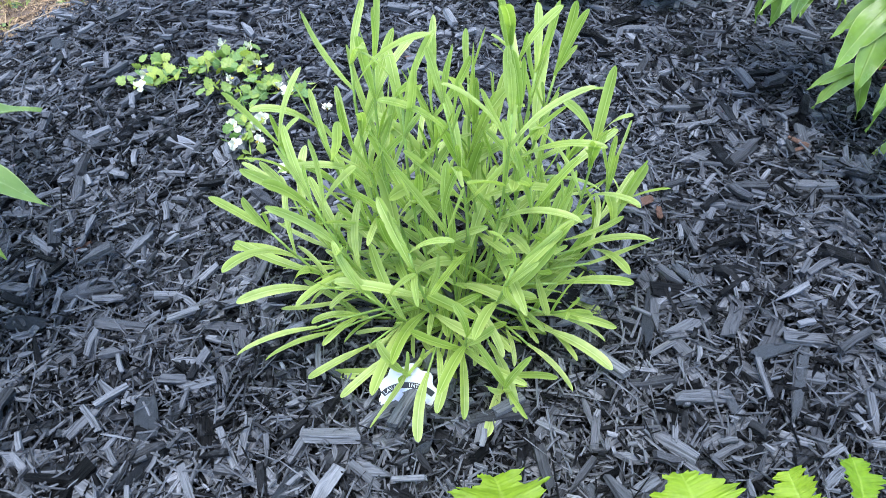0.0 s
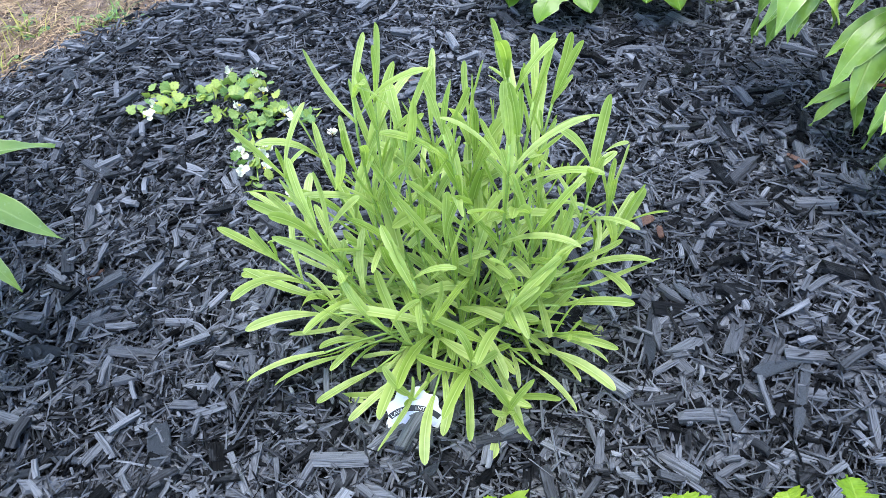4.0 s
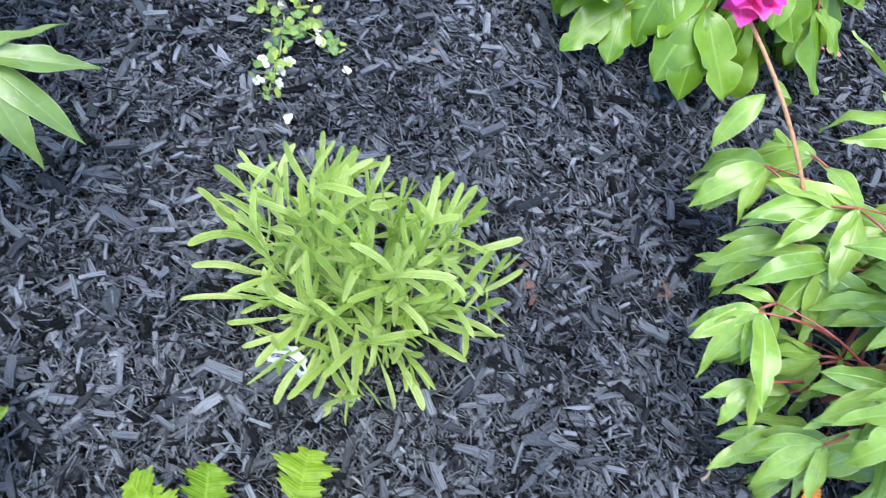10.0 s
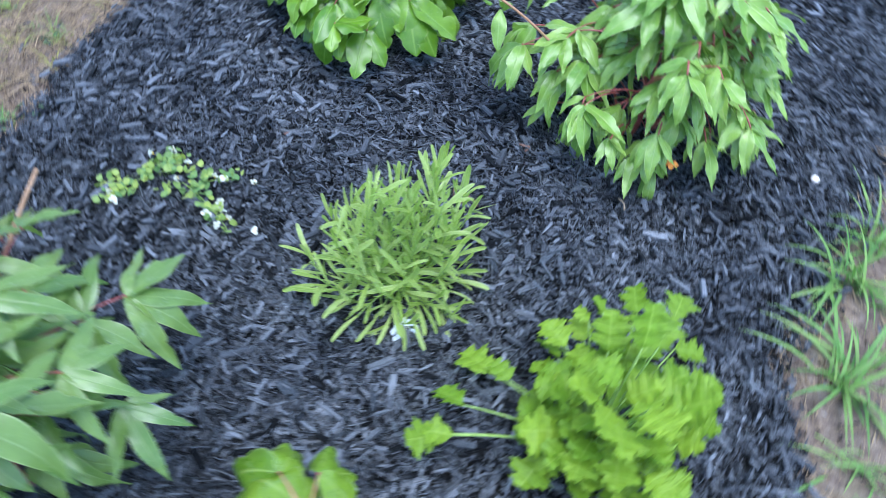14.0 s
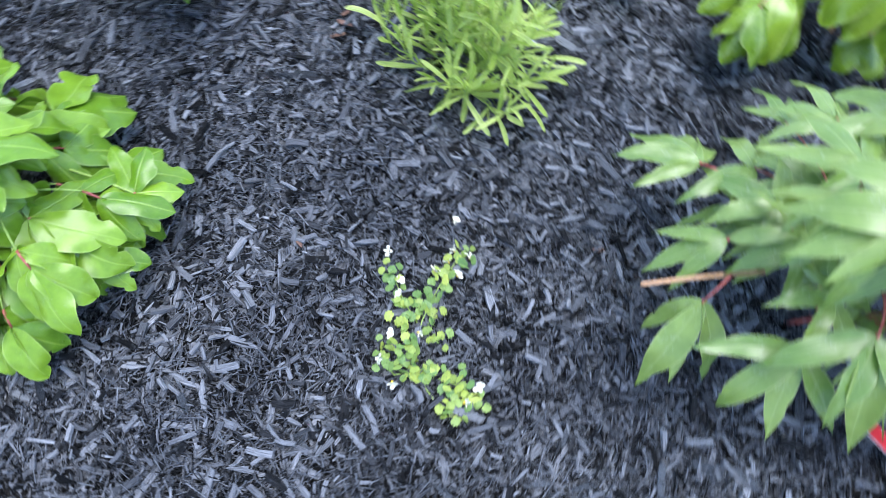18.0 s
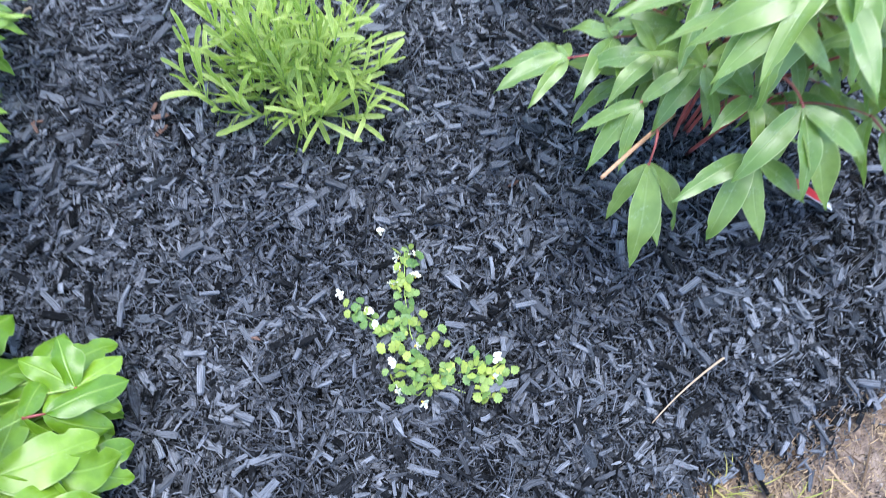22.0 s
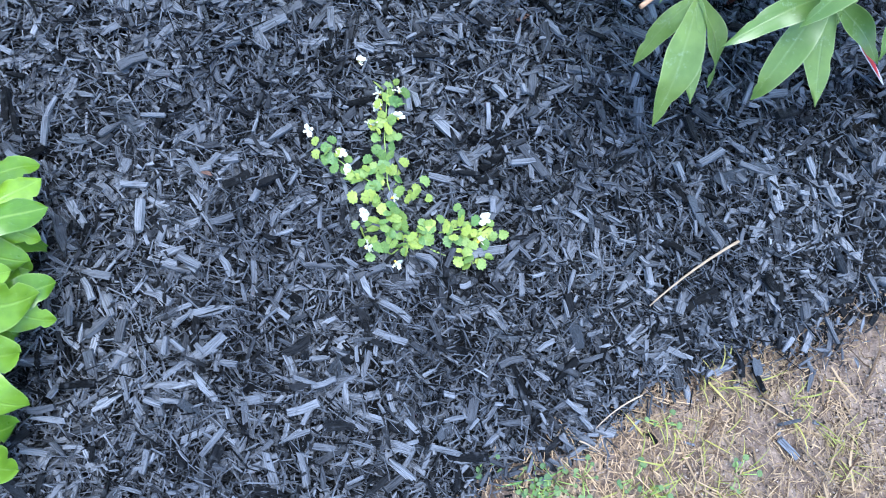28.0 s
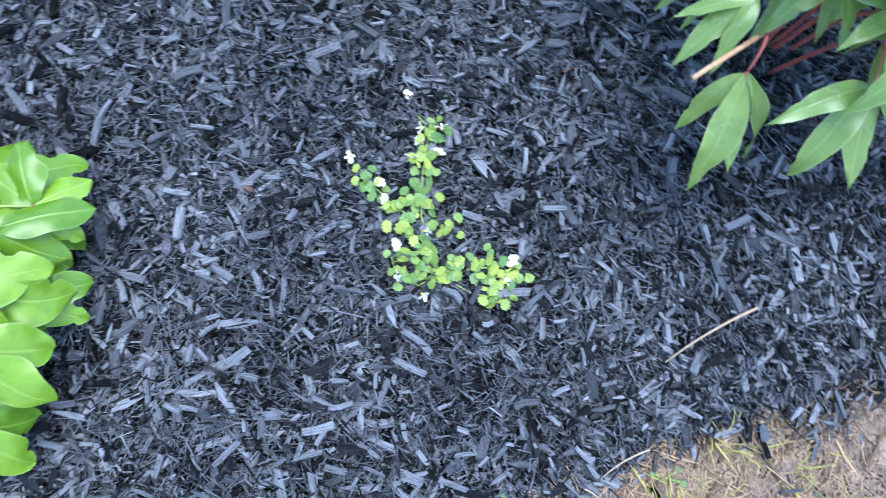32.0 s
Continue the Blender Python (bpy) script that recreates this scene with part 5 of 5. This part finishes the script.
def lavender_tag():
    """The white tag at the foot of the lavender: a scalloped head on a stake, pushed into the mulch."""
    m = Matrix.Translation((0.174, -0.020, 0.011)) @ Euler((radians(48), 0, radians(-8))).to_matrix().to_4x4() @ Matrix.Diagonal((0.88, 0.88, 0.88, 1))
    tag = tagged(thing("plant_tag", 0.174, -0.020, 0.010), "white plastic plant tag with a lilac picture, pushed into mulch", "plant tag")
    rim = []
    for i in range(60):
        t = 2 * math.pi * i / 60
        rad = 0.0215 + 0.0016 * math.cos(9 * t)
        rim.append((rad * math.cos(t), 0.016 + rad * math.sin(t)))
    head = child("head", plate("head", rim, 0.0007, TAG_WHITE), tag, m)
    child("stake", plate("stake", [(-0.006, -0.045), (0.006, -0.045), (0.006, -0.003), (-0.006, -0.003)], 0.0006, TAG_WHITE), tag, m)
    up = Matrix.Translation((0, -0.006, 0.0009))
    child("black_band", plate("black_band", arc_band(0.0260, 0.0305, 48, 132), 0.0001, TAG_BLACK), head, m @ up)
    child("picture", plate("picture", arc_band(0.004, 0.0258, 44, 136), 0.0001, TAG_BLUE), head, m @ up)
    for ch, a in zip("LAVAN  INT", np.linspace(127, 76, 10)):
        if ch != " ":
            letters(ch, 0.0042, TAG_WHITE, head, m @ up @ Euler((0, 0, radians(a - 90))).to_matrix().to_4x4() @ Matrix.Translation((0, 0.0268, 0.0002)))
    for x, w in ((-0.006, 0.005), (0.004, 0.008)):
        child("print_bar", plate("print_bar", [(x - w / 2, 0.0295), (x + w / 2, 0.0295), (x + w / 2, 0.0305), (x - w / 2, 0.0305)], 0.0001, TAG_BLUE), head, m @ Matrix.Translation((0, 0, 0.0009)))
    return tag


lavender_tag()


def stake_tag(place, az, lean, length, width, label, mats):
    m = Matrix.Translation(place) @ Euler((0, radians(lean), radians(az))).to_matrix().to_4x4()
    tag = tagged(thing("plant_tag", *place), label, "plant tag")
    w = width / 2
    body = child("stake", plate("stake", [(-0.03, -w * 0.5), (0.0, -w * 0.6), (0.008, -w), (length - w, -w), (length - w * 0.3, -w * 0.75), (length, 0), (length - w * 0.3, w * 0.75), (length - w, w), (0.008, w), (0, w * 0.6), (-0.03, w * 0.5)], 0.0008, mats[0]), tag, m)
    child("printed_panel", plate("printed_panel", [(0.20 * length, -w * 0.94), (0.965 * length, -w * 0.94), (0.965 * length, w * 0.94), (0.20 * length, w * 0.94)], 0.0001, mats[1]), body, m @ Matrix.Translation((0, 0, 0.0010)))
    return tag


stake_tag((-0.503, 0.146, 0.0), 23, -46, 0.205, 0.019, "red plastic plant tag with a white end beneath peony leaves", (TAG_WHITE, TAG_RED))
stake_tag((1.245, 0.365, 0.004), 10, -8, 0.062, 0.030, "white and red plastic plant tag lying by a red-leaved plant", (TAG_WHITE, TAG_RED))

# ---- red-leaved plant beyond the flowering peony ----
r = np.random.default_rng(88)
red_blades = leaf_set(RED_LEAF, 1.0, 0.42, r, 4, blunt=0.2, widest=0.5)
leafy_plant("red_leaved_plant", "low plant with dark red leaves growing in the mulch", "perennial plant", (1.36, 0.47), dome((1.36, 0.47), 0.13, 0.13, 16, 0.055, 1, 75, 0.03, -5), red_blades, 35, RED_STEM, RED_STEM, 0.0016, 0.01, 0.02, 4)
lime_blades = leaf_set(PALE_LIME, 1.0, 0.4, r, 4, blunt=0.2)
leafy_plant("lime_leaved_plant", "low pale yellow-green leafy plant at the edge of the bed", "perennial plant", (0.80, 1.08), dome((0.80, 1.08), 0.20, 0.13, 30, 0.055, 1, 76, 0.03, -5), lime_blades, 36, GREEN_STEM, GREEN_STEM, 0.0016, 0.01, 0.02, 4)


# ---- dead grass, weeds and grass on the bare soil ----


def dirt_z(x, y):
    return float(dirt_height(np.array(x), np.array(y)))


def strewn(count, area, seed, lo, hi, rad, out_lo, out_hi, patch=True):
    """Dry blades that lie on the soil every way, each bent once."""
    r = np.random.default_rng(seed)
    x, y = r.uniform(area[0], area[1], count), r.uniform(area[2], area[3], count)
    d = -inside(x, y)
    ok = (d > out_lo) & (d < out_hi)
    if patch:
        ok &= (ripple(x, y, 9, 2.0) + 0.6 * ripple(x, y, 31, 5.0) + r.normal(0, 0.35, count)) > 0.02
    x, y = x[ok], y[ok]
    n = len(x)
    L, yaw = r.uniform(lo, hi, n), r.uniform(0, 2 * np.pi, n)
    W = rad * r.uniform(0.6, 1.5, n)
    z = np.maximum(dirt_height(x, y), np.where(inside(x, y) > -0.03, height(x, y), -1)) + r.uniform(0.001, 0.006, n)
    t = np.array((-0.5, 0.0, 0.5))
    bend = r.normal(0, 0.05, n)
    lift = np.abs(r.normal(0, 0.14, n))
    P = np.zeros((n, 3, 3, 3))
    c, s = np.cos(yaw), np.sin(yaw)
    for i in range(3):
        lx = t[i] * L
        ly0 = bend * L * (1 - 4 * t[i] ** 2)
        for j, (o, up) in enumerate(((-1, 0.0), (0, 1.0), (1, 0.0))):
            ly = ly0 + o * W * (1.0 if i == 1 else 0.55)
            P[:, i, j, 0], P[:, i, j, 1] = x + lx * c - ly * s, y + lx * s + ly * c
            P[:, i, j, 2] = z + up * W * 0.9 + lift * L * max(0, t[i]) * 0.9
    one = []
    for i in range(2):
        for j in range(2):
            a = i * 3 + j
            one.append((a, a + 3, a + 4, a + 1))
    F = (np.array(one)[None] + 9 * np.arange(n)[:, None, None]).reshape(-1, 4)
    UV = np.tile(np.array([(i / 2, j - 1) for i in range(3) for j in range(3)], np.float32), (n, 1))
    return P.reshape(-1, 3), F, UV


dead = join([strewn(44000, (-0.75, 0.4, 0.3, 1.2), 41, 0.004, 0.030, 0.00036, 0.000, 0.45), strewn(9000, (0.35, 1.5, -0.95, 0.2), 42, 0.008, 0.04, 0.0005, -0.02, 0.45), strewn(9000, (0.1, 1.0, 0.8, 1.8), 45, 0.008, 0.04, 0.0005, -0.02, 0.5),
             strewn(30000, (-0.75, 0.4, 0.3, 1.2), 43, 0.002, 0.010, 0.0005, 0.008, 0.45, False), strewn(2600, (-0.75, 0.4, 0.3, 1.2), 47, 0.03, 0.06, 0.0006, -0.01, 0.45), strewn(14000, (-1.6, 2.6, -2.0, 2.3), 46, 0.02, 0.06, 0.0012, 0.02, 3.0, False), strewn(6000, (0.35, 1.5, -0.95, 0.2), 44, 0.004, 0.016, 0.0007, -0.01, 0.45, False)])
tagged(new("dead_grass", quads("dead_grass", *dead, STRAW)), "dry straw-coloured dead grass strewn over bare soil", "dead grass", kind="stuff")


def crumbs(count, area, seed, lo, hi, out_hi):
    """Grains of soil, each a small uneven pyramid."""
    r = np.random.default_rng(seed)
    x, y = r.uniform(area[0], area[1], count), r.uniform(area[2], area[3], count)
    d = -inside(x, y)
    ok = (d > -0.005) & (d < out_hi) & (ripple(x, y, 23, 1.3) + r.normal(0, 0.5, count) > -0.25)
    x, y = x[ok], y[ok]
    n = len(x)
    size = np.exp(r.uniform(math.log(lo), math.log(hi), n))
    z = np.maximum(dirt_height(x, y), np.where(inside(x, y) > -0.03, height(x, y), -1))
    a = r.uniform(0, 2 * np.pi, (n, 1)) + np.arange(4)[None] * np.pi / 2 + r.normal(0, 0.3, (n, 4))
    rad = size[:, None] * r.uniform(0.6, 1.2, (n, 4))
    P = np.zeros((n, 8, 3))
    for k, (scale, up) in enumerate(((1.0, -0.2), (0.62, 0.75))):
        P[:, 4 * k:4 * k + 4, 0] = x[:, None] + scale * rad * np.cos(a)
        P[:, 4 * k:4 * k + 4, 1] = y[:, None] + scale * rad * np.sin(a)
        P[:, 4 * k:4 * k + 4, 2] = z[:, None] + size[:, None] * (up + r.normal(0, 0.12, (n, 4)))
    one = [(j, (j + 1) % 4, 4 + (j + 1) % 4, 4 + j) for j in range(4)] + [(4, 5, 6, 7)]
    F = (np.array(one)[None] + 8 * np.arange(n)[:, None, None]).reshape(-1, 4)
    return P.reshape(-1, 3), F, np.zeros((n * 8, 2))


grains = join([crumbs(110000, (-0.7, 0.4, 0.3, 1.2), 61, 0.0007, 0.0022, 0.40), crumbs(5000, (0.35, 1.3, -0.95, 0.1), 62, 0.001, 0.004, 0.45)])
tagged(new("soil_crumbs", quads("soil_crumbs", *grains, CRUMB, False)), "loose brown and grey crumbs of dry soil", "soil crumbs", kind="stuff")


def tuft(x, y, blades, length, width, spread, seed, label, mat=None):
    """A grass tuft: blades that rise and arch outwards."""
    r = np.random.default_rng(seed)
    z = max(dirt_z(x, y), float(height(np.array(x), np.array(y))) if float(inside(np.array(x), np.array(y))) > -0.02 else -1)
    kinds = [leaf_mesh("blade", mat or GRASS, 1.0, width, droop=r.uniform(0.6, 1.7), fold=0.4, blunt=0.0, widest=0.3, stalk=0.3, n=7, k=3, bend=r.normal(0, 0.1)) for _ in range(4)]
    plant = tagged(thing("grass_tuft", x, y, z), label, "grass", "grass tufts")
    for i in range(blades):
        az = r.uniform(0, 360)
        p = (x + r.normal(0, spread), y + r.normal(0, spread), z - 0.003)
        child("blade", kinds[i % 4], plant, aim(p, az, r.uniform(20, 75), 0, length * r.uniform(0.5, 1.1)))
    return plant


for i, (x, y, n, L) in enumerate(((0.645, -0.58, 30, 0.13), (0.422, -0.60, 24, 0.11), (0.84, -0.27, 34, 0.15), (0.68, -0.375, 34, 0.15), (0.94, -0.24, 26, 0.13), (0.60, -0.47, 18, 0.10), (0.80, -0.42, 18, 0.09), (0.98, -0.40, 16, 0.08))):
    tuft(x, y, n, L, 0.045, 0.016, 200 + i, "arching blue-green grass tuft at the mulch edge")
for i, (x, y) in enumerate(((0.62, 1.20), (0.57, 1.24), (0.66, 1.26), (0.40, 1.30), (0.182, 0.97), (-0.05, 0.806), (-0.183, 0.66), (-0.287, 0.64), (-0.202, 0.825), (0.193, 0.985), (0.07, 1.06), (-0.09, 0.91), (-0.27, 0.79), (-0.49, 0.572), (-0.367, 0.605), (-0.06, 0.835), (-0.38, 0.69), (0.33, 1.13))):
    tuft(x, y, 22, 0.045, 0.035, 0.014, 230 + i, "short yellow-green grass tuft on bare soil", PALE_GRASS if i % 3 else GRASS)

r = np.random.default_rng(260)
placed = 0
while placed < 26:
    x, y = r.uniform(-0.55, 0.5), r.uniform(0.5, 1.3)
    if -0.22 < float(inside(np.array(x), np.array(y))) < -0.015:
        tuft(x, y, int(r.integers(8, 20)), r.uniform(0.025, 0.055), 0.04, r.uniform(0.008, 0.02), 270 + placed, "sparse yellowing grass tuft on bare soil", PALE_GRASS)
        placed += 1

clover_kinds = [round_leaf(CLOVER, np.random.default_rng(60 + i)) for i in range(4)]


def weed(x, y, count, spread, seed):
    r = np.random.default_rng(seed)
    z = max(dirt_z(x, y), float(height(np.array(x), np.array(y))) if float(inside(np.array(x), np.array(y))) > -0.02 else -1)
    w = tagged(thing("weed", x, y, z), "tiny round-leaved green weed sprouting in soil", "weed", "weeds")
    for i in range(count):
        a = r.uniform(0, 6.28)
        p = (x + spread * math.sqrt(r.random()) * math.cos(a), y + spread * math.sqrt(r.random()) * math.sin(a), z + r.uniform(0.006, 0.016))
        child("stalk", tube("stalk", bow((x, y, z - 0.002), p, 0.003, 4), 0.0005, GREEN_STEM, 4), w)
        child("leaf", clover_kinds[r.integers(4)], w, aim(p, math.degrees(a), r.uniform(-5, 25), r.normal(0, 15), r.uniform(0.004, 0.0072)))


for i, (x, y, n) in enumerate(((-0.296, 0.568, 6), (-0.195, 0.642, 7), (-0.223, 0.635, 8), (-0.12, 0.63, 4), (-0.156, 0.648, 5), (-0.273, 0.627, 6), (-0.19, 0.655, 8), (-0.289, 0.641, 7),
                               (-0.18, 0.663, 7), (-0.05, 0.80, 7), (-0.093, 0.914, 8), (-0.378, 0.606, 6), (0.073, 1.069, 7), (-0.17, 0.80, 8), (-0.26, 0.72, 8), (0.17, 0.96, 8))):
    weed(x, y, n, 0.018, 300 + i)

# withered scraps, a pebble and a dead stem
for x, y, s in ((0.932, -0.10, 0.007), (0.14, 0.93, 0.006)):
    bm = bmesh.new()
    bmesh.ops.create_icosphere(bm, subdivisions=3, radius=s)
    for v in bm.verts:
        v.co = Vector((v.co.x * 1.2, v.co.y, v.co.z * 0.6)) * (1 + 0.18 * noise.noise(v.co * 220))
    for f in bm.faces:
        f.smooth = True
    me = bpy.data.meshes.new("pebble")
    bm.to_mesh(me)
    bm.free()
    me.materials.append(PEBBLE)
    ob = tagged(new("pebble", me), "small pale pebble on the mulch", "pebble")
    ob.location = (x, y, float(height(np.array(x), np.array(y))) + 0.008 if y < 0.5 else dirt_z(x, y) + 0.003)
r = np.random.default_rng(91)
withered = [leaf_mesh("withered_petal", ORANGE, 1.0, 0.6, droop=1.4, fold=0.5, wave=0.2, blunt=0.5, widest=0.5, twist=0.8) for _ in range(2)]
for k in range(6):
    child("withered_petal", withered[k % 2], pink_peony, aim((0.635, -0.001, 0.105), 60 * k, r.uniform(-30, 30), 0, 0.013), "withered orange petal")
pink = [leaf_mesh("fallen_petal", FADED, 1.0, 0.7, droop=0.7, fold=0.3, wave=0.1, blunt=0.6, widest=0.6) for _ in range(2)]
for x, y in ((0.690, 0.595), (0.697, 0.602), (0.683, 0.60)):
    p = tagged(new("fallen_petal", pink[0]), "fallen faded pink petal on the mulch", "petal", "fallen petals")
    p.matrix_basis = aim((x, y, float(height(np.array(x), np.array(y))) + 0.009), r.uniform(0, 360), 8, 0, 0.010)
lying_stick("dry_twig", (-0.268, 0.545), (-0.225, 0.585), 0.0009, STRAW_STICK, "thin straw-coloured stem lying at the mulch edge")
lying_stick("dry_twig", (-0.21, 0.60), (-0.235, 0.608), 0.0011, STRAW_STICK, "thin straw-coloured stem lying at the mulch edge")
scrap = tagged(new("withered_leaf", leaf_mesh("withered_leaf", ORANGE, 0.020, 0.007, droop=0.9, fold=0.5, wave=0.15, blunt=0.3, twist=0.8)), "small curled orange-brown leaf scrap at the mulch edge", "leaf")
scrap.matrix_basis = aim((-0.196, 0.603, dirt_z(-0.196, 0.603) + 0.010), 215, 8)
